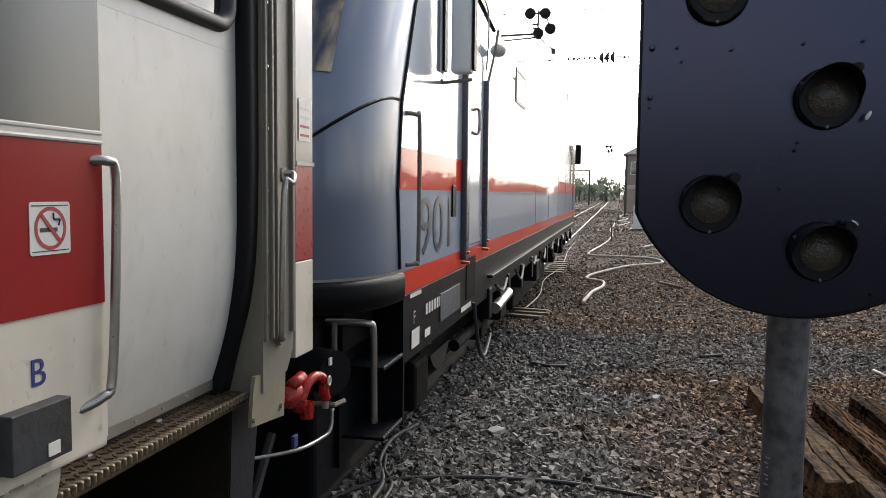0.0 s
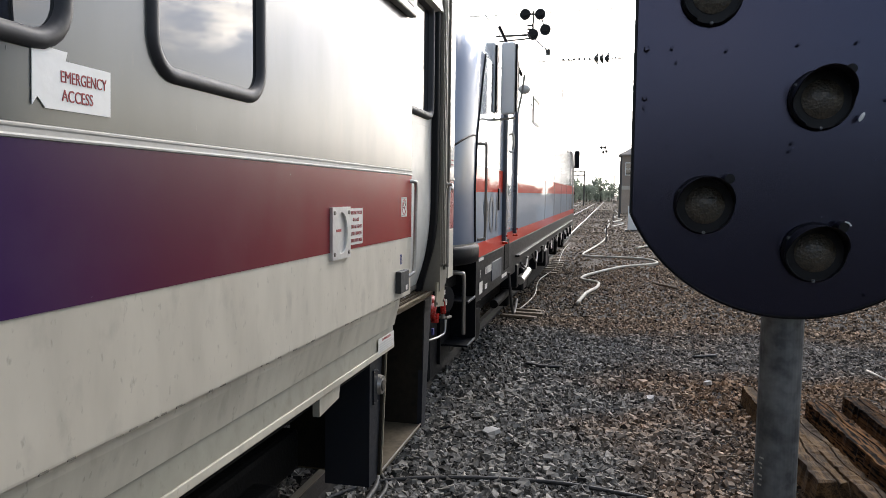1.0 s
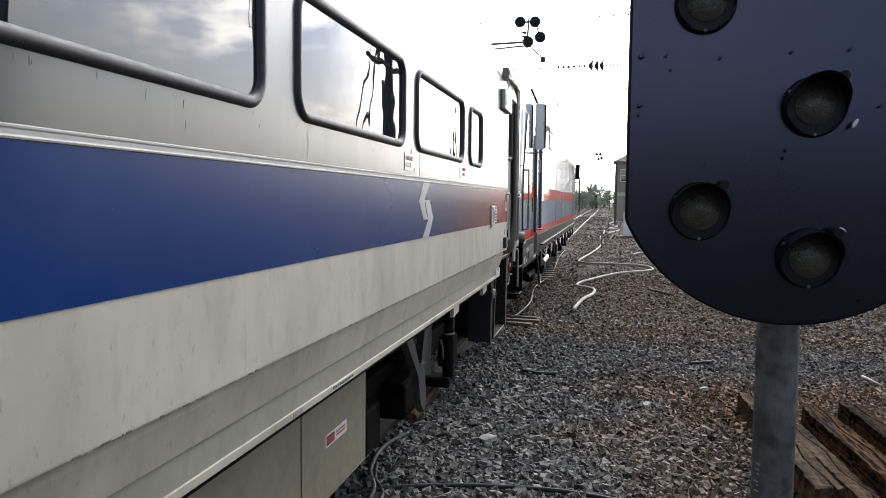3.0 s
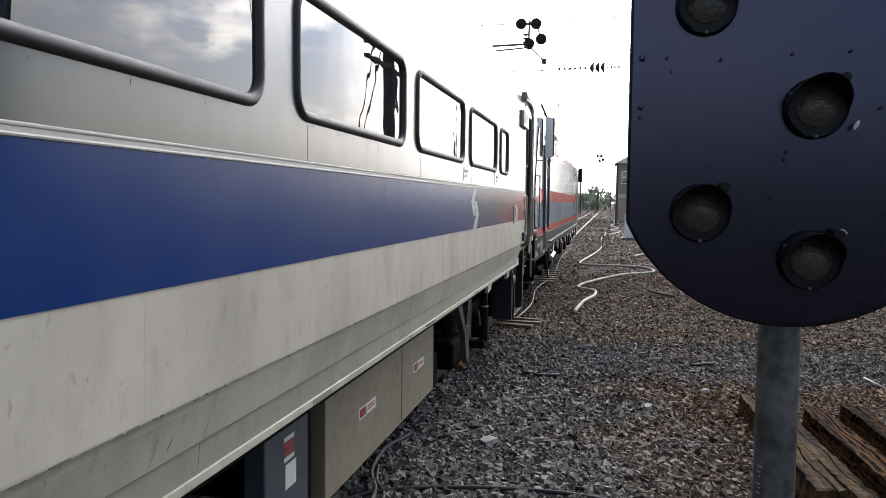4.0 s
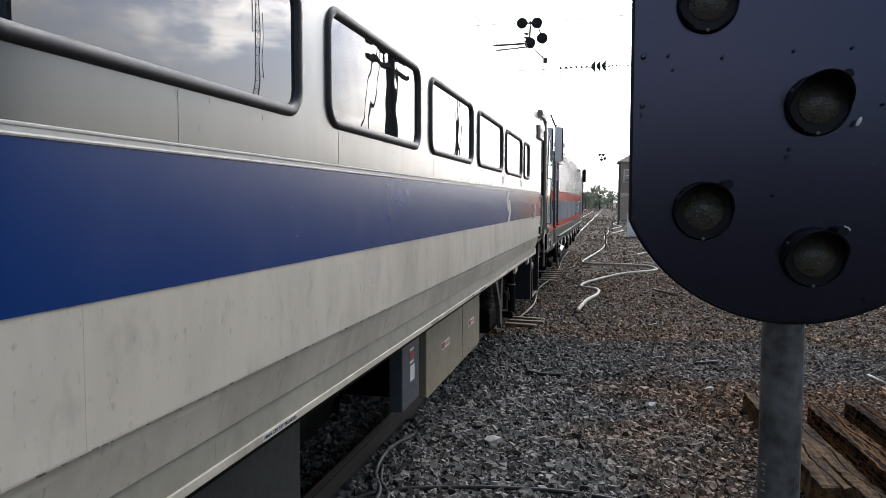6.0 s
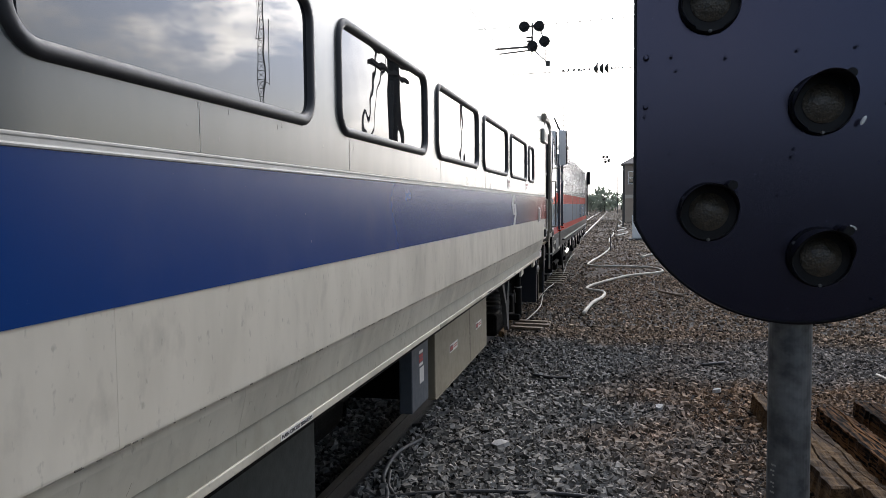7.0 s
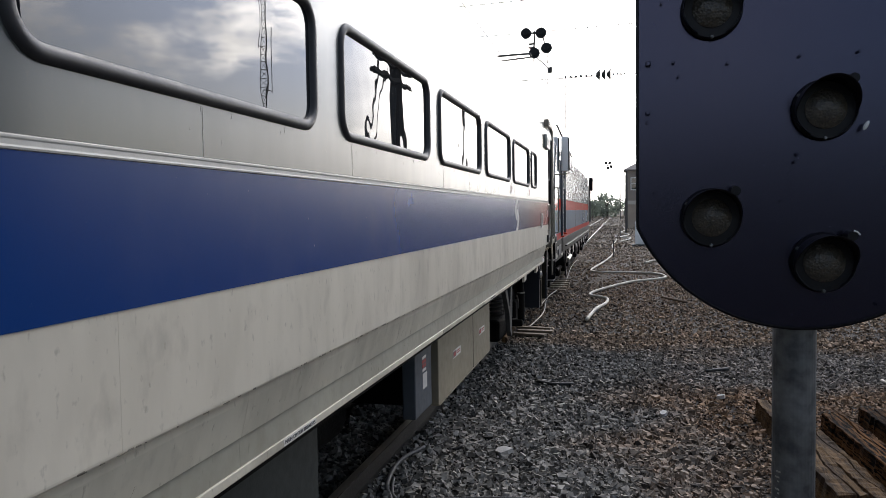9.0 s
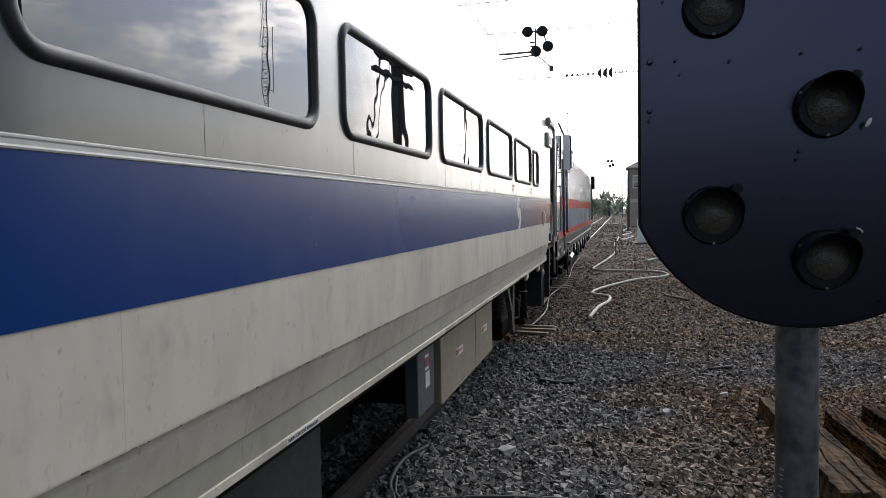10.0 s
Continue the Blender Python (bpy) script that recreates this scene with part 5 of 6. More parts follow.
    bmesh.ops.create_uvsphere(bm, u_segments=20, v_segments=12, radius=1.0, matrix=pose(1.325, 2.925, 1.06, 25, 20, 0) @ Matrix.Diagonal((0.05, 0.075, 0.052, 1)))
    add_cyl(bm, (1.33, 2.90, 1.10), (1.35, 2.98, 1.13), 0.030, 0.026)
    add_cyl(bm, (1.34, 2.96, 0.985), (1.34, 2.95, 1.05), 0.034, 0.040)
    part("valve_body", bm, M["coupler"], v, smooth=True)
    part("valve_nut", cyl_bm((1.36, 3.0, 0.94), (1.36, 3.0, 1.01), 0.03, 0.036, 8), M["coupler"], v)
    part("valve_neck", cyl_bm((1.40, 3.11, 0.955), (1.40, 3.115, 1.0), 0.016, 0.014, 10), M["column"], v)
    bm = tube_bm([(1.425, 3.10 + 0.014 * math.cos(a), 1.085 + 0.02 * math.sin(a)) for a in np.linspace(0, 2 * math.pi, 14)], 0.005, 6)
    part("valve_ring", bm, M["label"], v)
    part("drum", cyl_bm((1.15, 3.34, 1.085), (1.40, 3.24, 1.085), 0.105, seg=28), M["l_black"], L, "black round drum")
    part("drum_label", box_bm(1.385, 1.392, 3.19, 3.25, 1.13, 1.165), M["label"], L)
    lv = smooth_path([(1.15, 2.80, 0.80), (1.33, 2.95, 0.81), (1.38, 3.12, 0.815), (1.40, 3.18, 0.84), (1.40, 3.20, 0.93)], 6)
    part("lever", tube_bm(lv, 0.009), M["steel"], L, "bent steel cut lever", smooth=True)
    part("lever_bracket", tube_bm([(1.2, 3.2, 0.945), (1.41, 3.21, 0.945), (1.42, 3.30, 0.94)], 0.012, 6), M["column"], L)
    part("blue_tag", box_bm(1.385, 1.40, 2.78, 2.82, 0.88, 0.93, 0.003), M["ink_blue"], L)
    # cab side: mirrors, pillars, rails and signs
    for x0, x1, nm in ((1.35, 1.49, "mirror"), (1.55, 1.69, "mirror")):
        mi = part(nm, box_bm(x0, x1, 4.95, 5.06, 2.72, 3.42, 0.02), M["whitecab"], L, "tall pale rear-view mirror housing")
        part("mirror_arm", tube_bm([(1.45, 5.0, 2.66), (x1, 5.0, 2.68)], 0.012, 6), M["column"], mi)
        part("mirror_edge", box_bm(x1 + 0.002, x1 + 0.02, 4.96, 5.05, 2.74, 3.40), M["l_black"], mi)
    for y0, y1, z0, z1 in ((5.70, 5.83, 1.40, 3.0), (6.64, 6.73, 1.44, 2.92)):
        pl = part("door_pillar", box_bm(L_HALF - 0.01, L_HALF + 0.045, y0, y1, z0, z1, 0.015), M["pillar"], L, "dark vertical door pillar")
        for z in (z0 - 0.02, z0 + 0.06):
            part("hinge", box_bm(L_HALF, L_HALF + 0.06, (y0 + y1) / 2 - 0.025, (y0 + y1) / 2 + 0.025, z - 0.012, z + 0.01, 0.004), M["l_red"], pl)
    part("cab_door", box_bm(L_HALF - 0.01, L_HALF + 0.006, 5.86, 6.60, 1.50, 3.1, 0.004), M["l_silver"], L, "silver cab door")
    part("door_handle", tube_bm(smooth_path([(L_HALF, 6.12, 2.60), (L_HALF + 0.05, 6.14, 2.60), (L_HALF + 0.05, 6.14, 2.42), (L_HALF, 6.08, 2.42)], 4), 0.014), M["steel"], L)
    hr = [(L_HALF, 4.12, 2.37), (L_HALF + 0.05, 4.17, 2.365), (L_HALF + 0.06, 4.20, 2.31), (L_HALF + 0.06, 4.20, 1.58), (L_HALF + 0.05, 4.18, 1.52), (L_HALF, 4.14, 1.51)]
    part("side_handrail", tube_bm(smooth_path(hr, 5), 0.013), M["column"], L, "dark side handrail", smooth=True)
    part("door_lock", box_bm(L_HALF, L_HALF + 0.012, 5.35, 5.47, 1.75, 1.98, 0.004), M["l_black"], L)
    bm = bmesh.new()
    bmesh.ops.create_uvsphere(bm, u_segments=16, v_segments=10, radius=0.075, matrix=pose(L_HALF + 0.08, 6.9, 3.22) @ Matrix.Diagonal((1, 1, 0.8, 1)))
    part("antenna_ball", bm, M["label"], L, "white round antenna", smooth=True)
    part("antenna_mast", tube_bm([(L_HALF + 0.03, 6.68, 2.9), (L_HALF + 0.06, 6.8, 3.15), (L_HALF + 0.08, 6.9, 3.40)], 0.014, 6), M["column"], L)
    part("roof_rod", tube_bm([(1.40, 5.8, 3.75), (1.52, 6.9, 3.40)], 0.02, 6), M["l_black"], L, "black slanting rod")
    part("roof_hook", tube_bm(smooth_path([(1.4, 6.3, 3.62), (1.5, 6.5, 3.58), (1.52, 6.62, 3.4), (1.5, 6.64, 3.0)], 4), 0.008, 5), M["column"], L)
    gr = part("side_grille", plate_bm(L_HALF + 0.012, [(8.75, 2.98), (9.65, 2.98), (9.65, 3.38), (8.75, 3.38)], [[(8.8, 3.02), (9.6, 3.02), (9.6, 3.34), (8.8, 3.34)]], 0.02),
              M["column"], L, "louvred side grille")
    for k in range(10):
        part("slat", box_bm(L_HALF - 0.002, L_HALF + 0.009, 8.8, 9.6, 3.025 + k * 0.031, 3.043 + k * 0.031), M["l_silver"], gr)
    for y in (11.2, 13.4, 15.6, 17.8, 19.6, 20.7):
        part("panel_joint", box_bm(L_HALF + 0.0005, L_HALF + 0.004, y - 0.006, y + 0.006, 1.48, 3.15), M["column"], L)
    for y in (19.9, 20.25):
        part("rear_handrail", tube_bm([(L_HALF + 0.05, y, 1.5), (L_HALF + 0.05, y, 2.9)], 0.016, 6), M["steel"], L)
    part("rear_mirror", box_bm(L_HALF + 0.04, L_HALF + 0.19, 20.9, 21.05, 2.72, 3.25, 0.02), M["l_black"], L, "black folded mirror")
    lettering("fleet_number", "901", on_side(L_HALF + 0.004, 4.93, 1.695), 0.52, M["digit"], L, 0.86)
    lettering("end_letter", "F", on_side(L_HALF + 0.0, 4.345, 1.17), 0.11, M["label"], L)
    for k in range(6):
        y = 4.62 + k * 0.075
        sticker("bar", L, L_HALF + 0.002, [(y, 1.145), (y + 0.045, 1.145), (y + 0.045, 1.215), (y, 1.215)], M["label"])
    part("builder_plate", box_bm(L_HALF - 0.006, L_HALF + 0.006, 5.02, 5.68, 1.03, 1.225, 0.003), M["bluebox"], L, "grey metal plate")
    sticker("data_label", L, L_HALF + 0.002, [(4.28, 0.99), (4.46, 0.99), (4.46, 1.10), (4.28, 1.10)], M["label"])
    sticker("data_label", L, L_HALF + 0.002, [(4.60, 1.0), (4.74, 1.0), (4.74, 1.05), (4.60, 1.05)], M["label"])
    sticker("data_label", L, L_HALF + 0.002, [(4.24, 1.30), (4.5, 1.30), (4.5, 1.325), (4.24, 1.325)], M["label"])
    sticker("data_label", L, L_HALF + 0.002, [(5.75, 0.98), (6.15, 0.98), (6.15, 1.02), (5.75, 1.02)], M["label"])
    part("sill_pocket", box_bm(L_HALF - 0.02, L_HALF + 0.003, 5.95, 6.35, 1.05, 1.40, 0.01), M["under"], L)
    part("side_hose", tube_bm(smooth_path([(L_HALF + 0.02, 6.2, 1.0), (L_HALF + 0.05, 6.3, 0.6), (L_HALF + 0.03, 6.7, 0.45), (L_HALF, 7.2, 0.55)], 5), 0.018), M["cable"], L)
    return L


loco = build_loco()


# ---- the signal beside the camera ----
def build_signal():
    s = thing("position_light_signal", pose(0.53, 2.40, 0), "black position-light signal head on a galvanised pole", "signal")
    hw, r, zc, ztop = 0.47, 0.515, 2.085, 2.62
    a0 = math.asin(hw / r)
    loop = [(r * math.sin(a), zc - r * math.cos(a)) for a in np.linspace(-a0, a0, 40)]
    loop += [(r * math.sin(a), ztop + r * math.cos(a)) for a in np.linspace(a0, -a0, 40)]
    bm = plate_bm(0, loop, [], 0.012)
    bmesh.ops.rotate(bm, cent=(0, 0, 0), matrix=Matrix.Rotation(radians(-90), 3, "Z"), verts=bm.verts)
    part("backplate", bm, M["signal"], s, "glossy black enamelled backplate")
    rim = [Vector((x, -0.002, z)) for x, z in loop + loop[:1]]
    part("plate_rim", tube_bm(rim, 0.005, 5), M["hood"], s)
    lamps = [(-0.256, 1.903), (0.055, 1.768), (0.055, 2.212), (-0.256, 2.521), (0.37, 2.521), (0.37, 1.903)]
    for x, z in lamps:
        u = part("lamp_unit", cyl_bm((x, -0.012, z), (x, -0.024, z), 0.089, 0.084, 36), M["hood"], s, "round black lamp unit")
        part("lens", lens_bm(x, -0.028, z, 0.057), M["lens"], u, "dusty frosted lens", smooth=True)
        bm = bmesh.new()
        rows = []
        for d in (0.0, 0.35, 0.7, 1.0):
            row = []
            for k in range(33):
                a = radians(-60 + 300 * k / 32)
                f = max(0.0, math.sin(a)) ** 0.7
                row.append((x + 0.083 * math.cos(a), -0.022 - d * (0.022 + 0.095 * f), z + 0.083 * math.sin(a)))
            rows.append(row)
        grid_faces(bm, rows)
        inner = [[(x + (px - x) * 0.965, py, z + (pz - z) * 0.965) for px, py, pz in r] for r in reversed(rows)]
        grid_faces(bm, [rows[-1]] + inner)
        part("hood", bm, M["hood"], u, "black sun hood, long at the top", smooth=True)
        ear = cyl_bm((x + 0.062, -0.03, z + 0.078), (x + 0.062, -0.075, z + 0.078), 0.017, 0.014, 12)
        part("hood_ear", ear, M["hood"], u)
        for k in range(3):
            a = radians(90 + 120 * k)
            part("bolt", cyl_bm((x + 0.083 * math.cos(a), -0.022, z - 0.083 * math.sin(a)), (x + 0.083 * math.cos(a), -0.032, z - 0.083 * math.sin(a)), 0.006, 0.004, 8), M["galv"], u)
    for x, z, q in ((-0.438, 2.372, 0.011), (-0.365, 2.371, 0.006), (-0.351, 2.329, 0.005), (-0.439, 2.224, 0.010), (-0.441, 2.194, 0.006), (-0.369, 2.08, 0.005), (-0.40, 2.55, 0.005),
                    (-0.017, 2.086, 0.006), (-0.024, 2.063, 0.006), (-0.012, 2.371, 0.006), (0.145, 2.374, 0.006), (0.201, 1.645, 0.006), (-0.42, 1.98, 0.005), (0.23, 2.21, 0.006),
                    (-0.21, 2.36, 0.006), (-0.24, 2.05, 0.005), (-0.06, 1.95, 0.005)):
        part("rivet", cyl_bm((x, -0.012, z), (x, -0.0145, z), q * 0.8, q * 0.5, 12), M["signal"], s)
    # white blob painted in for the glint beside a hood
    bm = bmesh.new()
    bmesh.ops.create_uvsphere(bm, u_segments=10, v_segments=8, radius=1.0, matrix=pose(0.160, -0.030, 2.160, 0, 28, 0) @ Matrix.Diagonal((0.006, 0.004, 0.015, 1)))
    part("paint_chip", bm, M["whitecab"], s, "small white blob standing in for a glint")
    # thin white line drawn where the hood's ear glints
    part("worn_edge", tube_bm([(0.118, -0.076, 1.862), (0.128, -0.078, 1.858), (0.134, -0.078, 1.850)], 0.0025, 6), M["whitecab"], s, "white line standing in for a glint on a hood")
    part("rear_box", box_bm(-0.33, 0.33, 0.02, 0.16, 1.75, 2.7, 0.02), M["hood"], s)
    pl = part("pole", cyl_bm((0, 0.085, -0.45), (0, 0.085, 1.80), 0.062, seg=32), M["galv"], s, "mottled galvanised steel pole", smooth=False)
    for k, (dz, w) in enumerate(((0.0, 0.016), (0.018, 0.007), (0.030, 0.016), (0.055, 0.007), (0.068, 0.016), (0.086, 0.016))):
        a = radians(212 + 4 * (k % 2))
        part("mark", box_bm(0.0615, 0.0628, -w / 2, w / 2, 1.03 + dz, 1.035 + dz, m=pose(0, 0.085, 0, 0, 0, math.degrees(a))), M["trim"], pl)
    part("base_flange", cyl_bm((0, 0.085, -0.20), (0, 0.085, -0.12), 0.14, seg=24), M["galv"], pl)
    return s


def lens_bm(x, y, z, r):
    bm = bmesh.new()
    rows = []
    for j in range(6):
        q = j / 5
        rows.append([(x + r * q * math.cos(2 * math.pi * k / 28), y - 0.018 * (1 - q * q), z + r * q * math.sin(2 * math.pi * k / 28)) for k in range(29)])
    grid_faces(bm, rows)
    bmesh.ops.remove_doubles(bm, verts=bm.verts, dist=1e-5)
    return bm


build_signal()


# ---- loose things on the ground ----
def gz(x, y, up=0.0):
    return float(ground_z(x, y)) + up


def ground_tube(name, pts, r, material, label, category, up=0.0, n=7, seg=8):
    p = [(x, y, gz(x, y, r + 0.018 + up)) for x, y in pts]
    ob = part(name, tube_bm(smooth_path(p, n), r, seg), M[material], None, smooth=True)
    return tagged(ob, label, category)


ground_tube("fire_hose", [(-0.56, 14.05), (-0.44, 15.6), (-0.26, 17.0), (-0.26, 17.9), (-0.62, 18.45), (-0.66, 19.2), (-0.45, 20.1), (0.36, 21.8), (1.25, 23.2), (1.42, 23.9),
                          (1.1, 24.7), (0.2, 24.9), (-0.62, 25.0), (-0.88, 25.7), (-0.75, 27.5), (-0.55, 30.3), (-0.30, 34.0), (-0.16, 38.8), (-0.30, 44.0), (-0.10, 52.0), (-0.15, 62.0)],
            0.036, "hose", "dirty white fire hose snaking over the ballast", "hose", n=8)
ground_tube("fire_hose", [(0.1, 50.0), (0.9, 54.0), (0.2, 58.0), (0.9, 63.0), (0.3, 70.0), (0.8, 80.0), (0.6, 95.0)], 0.05, "hose", "far dirty white hose beside the tower", "hose")
ground_tube("fire_hose", [(1.0, 29.6), (1.5, 30.6), (2.3, 30.0), (2.8, 31.5)], 0.045, "hose", "short white hose piece on brown dirt", "hose")
ground_tube("air_hose", [(-1.56, 4.3), (-1.56, 4.95), (-1.71, 5.36), (-1.76, 5.88), (-1.66, 6.30)], 0.018, "greyhose", "grey rubber hose lying beside the rail", "hose")
ground_tube("air_hose", [(-1.50, 4.2), (-1.48, 4.9), (-1.62, 5.2), (-1.70, 5.5)], 0.014, "greyhose", "thin grey hose end beside the rail", "hose")
ground_tube("cable", [(-1.85, 4.6), (-1.6, 4.98), (-1.12, 5.19), (-0.6, 5.30), (-0.2, 5.33), (0.3, 5.25)], 0.016, "cable", "black cable half buried in ballast", "cable")
ground_tube("cable", [(-1.55, 13.3), (-1.45, 15.0), (-1.62, 18.0), (-1.5, 22.0), (-1.62, 27.0), (-1.7, 34.0)], 0.012, "hose", "pale cable running along the rail", "cable")
ground_tube("stick", [(0.66, 6.52), (0.74, 6.36), (0.82, 6.20)], 0.013, "board", "short broken wooden stick on the stones", "stick", n=2)
ground_tube("stick", [(0.82, 6.20), (0.95, 6.28), (1.05, 6.30)], 0.008, "board", "thin twig on the stones", "stick", n=2)
ground_tube("stick", [(1.06, 9.82), (1.2, 9.9), (1.36, 9.99)], 0.02, "cable", "dark scrap of rubber on the gravel", "scrap", n=2)
ground_tube("stick", [(-0.95, 9.05), (-0.75, 8.95), (-0.52, 9.0)], 0.02, "cable", "dark curved scrap on the gravel", "scrap", n=3)
ground_tube("stick", [(1.05, 18.2), (1.5, 17.4)], 0.03, "board", "brown wooden stick on the dirt", "stick", n=3)
ground_tube("stick", [(3.04, 9.75), (3.12, 9.3)], 0.016, "hose", "white stick on brown dirt", "stick", n=2)
ground_tube("stick", [(-1.4, 6.3), (-1.2, 6.62)], 0.012, "cable", "thin dark rod on the stones", "rod", n=2)


def stone_slab(x, y, s, rz, label):
    bm = bmesh.new()
    r = random.Random(int(x * 100 + y))
    top = []
    for k in range(6):
        a = k * math.pi / 3 + r.uniform(-0.25, 0.25)
        top.append(bm.verts.new((s * math.cos(a) * r.uniform(0.8, 1.2), s * 0.6 * math.sin(a) * r.uniform(0.8, 1.2), 0.02 + r.uniform(0, 0.012))))
    f = bm.faces.new(top)
    e = bmesh.ops.extrude_face_region(bm, geom=[f])
    bmesh.ops.translate(bm, vec=(0, 0, -0.04), verts=[v for v in e["geom"] if isinstance(v, bmesh.types.BMVert)])
    ob = part("stone_slab", bm, M["slab"], None)
    ob.matrix_world = pose(x, y, gz(x, y, 0.04), 6, -8, rz)
    return tagged(ob, label, "stone")


stone_slab(-0.96, 6.29, 0.085, 20, "pale flat stone chip on grey ballast")
stone_slab(0.45, 7.9, 0.06, 70, "small pale stone chip on ballast")
stone_slab(1.1, 8.6, 0.05, 10, "small pale stone chip on brown dirt")


def timber(x, y, z, length, w, h, rx, rz, label, material="timber"):
    """A worn railway tie with split, broken edges."""
    r = random.Random(int(abs(x * 37 + y * 11) * 10))
    bm = bmesh.new()
    n = 52
    rows = []
    split = [0.02 * math.sin(0.31 * k + x * 9) + r.uniform(-0.004, 0.004) for k in range(n + 1)]
    for k in range(n + 1):
        yy = -length / 2 + length * k / n
        o = [r.uniform(-0.010, 0.010) for _ in range(8)]
        dip = 0.030 * max(0.0, math.sin(yy * 3.1 + x * 5)) ** 3 + 0.016 * (r.random() < 0.12)
        if k in (0, n):
            yy += r.uniform(-0.03, 0.03)
        pts = [(-w / 2 + o[0], -h / 2), (w / 2 + o[1], -h / 2), (w / 2 + o[2], h * 0.2 + o[3]), (w / 2 - 0.03 + o[4], h / 2 + o[5] - dip), (w * 0.12 + split[k], h / 2 - 0.004), (w * 0.09 + split[k], h / 2 - 0.045),
               (w * 0.04 + split[k], h / 2 + o[7] * 0.6), (-w / 2 + 0.02 + o[6], h / 2 + o[7] * 0.6)]
        rows.append([(px, yy + 0.02 * r.uniform(-1, 1) * (k in (0, n)), pz) for px, pz in pts])
    vr = [[bm.verts.new(p) for p in row] for row in rows]
    for a, b in zip(vr, vr[1:]):
        for i in range(8):
            bm.faces.new((a[i], a[(i + 1) % 8], b[(i + 1) % 8], b[i]))
    bm.faces.new(vr[0])
    bm.faces.new(vr[-1][::-1])
    ob = part("railway_tie", bm, M[material], None)
    ob.matrix_world = pose(x, y, z, rx, 0, rz)
    return tagged(ob, label, "timber", "stack of old ties")


timber(1.49, 6.70, -0.08, 2.6, 0.24, 0.17, 0, 1.5, "yellow-brown split railway tie lying on the dirt", "plank")
timber(2.02, 6.25, -0.075, 2.6, 0.26, 0.19, 0, 3, "dark weathered railway tie with a broken end")
timber(2.38, 6.45, -0.07, 2.6, 0.24, 0.19, 0, 2, "dark splintered railway tie on brown dirt")
timber(1.74, 6.0, -0.10, 2.2, 0.2, 0.12, 0, 4, "pale brown plank between old ties", "plank")
for k, (x, y, rz) in enumerate(((-1.45, 12.35, 78), (-1.36, 12.72, 84), (-1.42, 13.1, 80))):
    b = part("board", box_bm(-0.08, 0.08, -0.30, 0.30, -0.02, 0.02, 0.006), M["board"], None)
    b.matrix_world = pose(x, y, gz(x, y, 0.05), 0, 2, rz)
    tagged(b, "old wooden board lying beside the rail", "board", "boards beside the rail")
for x, y, h in ((-0.17, 34.5, 0.75), (0.2, 60.0, 0.6)):
    tagged(part("stake", cyl_bm((x, y, gz(x, y) - 0.1), (x, y, gz(x, y) + h), 0.03), M["iron"], None), "dark upright stake in the ballast", "stake")


# ---- far along the line ----
def build_tower():
    t = thing("signal_tower", pose(1.03, 90.0, -0.17), "two-storey brick signal tower with a hipped roof", "building")
    w, d = 3.4, 4.4
    part("brick_base", box_bm(0, w, 0, d, 0, 2.72), M["brick"], t, "brown brick lower storey")
    part("stone_band", box_bm(-0.08, w + 0.08, -0.08, d + 0.08, 2.72, 3.15), M["clap"], t, "pale stone band")
    part("upper_wall", box_bm(0.02, w - 0.02, 0.02, d - 0.02, 3.15, 6.65), M["siding"], t, "brown upper wall")
    for side, n in (("front", 2), ("side", 3)):
        for k in range(n):
            c = (0.85 if side == "front" else 0.70) + k * 1.45
            for z0, z1 in ((4.45, 5.75),) + (((0.9, 2.2),) if k % 2 else ()):
                b = (c - 0.40, c + 0.40, -0.03, 0.05) if side == "front" else (-0.03, 0.05, c - 0.40, c + 0.40)
                wd = part("window", box_bm(*b, z0 - 0.10, z1 + 0.10), M["whitecab"], t, "white sash window")
                p = (c - 0.30, c + 0.30, -0.045, -0.031) if side == "front" else (-0.045, -0.031, c - 0.30, c + 0.30)
                part("pane", box_bm(*p, z0, (z0 + z1) / 2 - 0.05), M["glass"], wd)
                part("pane", box_bm(*p, (z0 + z1) / 2 + 0.05, z1), M["glass"], wd)
    bm = bmesh.new()
    o, e = 0.30, 6.75
    base = [bm.verts.new(p) for p in ((-o, -o, e), (w + o, -o, e), (w + o, d + o, e), (-o, d + o, e))]
    low = [bm.verts.new((v.co.x, v.co.y, e - 0.12)) for v in base]
    top = [bm.verts.new(p) for p in ((w / 2, d / 2 - 0.5, 7.9), (w / 2, d / 2 + 0.5, 7.9))]
    for f in ((base[0], base[1], top[0]), (base[1], base[2], top[1], top[0]), (base[2], base[3], top[1]), (base[3], base[0], top[0], top[1])):
        bm.faces.new(f)
    for i in range(4):
        bm.faces.new((low[i], low[(i + 1) % 4], base[(i + 1) % 4], base[i]))
    bm.faces.new(low)
    part("roof", bm, M["slate"], t, "brown hipped roof with wide eaves")
    part("chimney", box_bm(2.2, 2.7, 2.6, 3.1, 7.2, 9.3), M["brick"], t)
    part("downpipe", cyl_bm((-0.06, 0.08, 0), (-0.06, 0.08, 6.7), 0.05), M["iron"], t)


build_tower()
cab = thing("trackside_cabinet", pose(1.42, 44.5, -0.17), "white metal trackside cabinet on a low plinth", "cabinet")
part("body", box_bm(-0.45, 0.45, -0.3, 0.3, 0.12, 1.45, 0.02), M["whitecab"], cab)
part("door", box_bm(-0.4, 0.4, -0.315, -0.301, 0.18, 1.38, 0.004), M["whitecab"], cab)
part("plinth", box_bm(-0.6, 0.6, -0.45, 0.45, 0.0, 0.12), M["iron"], cab)


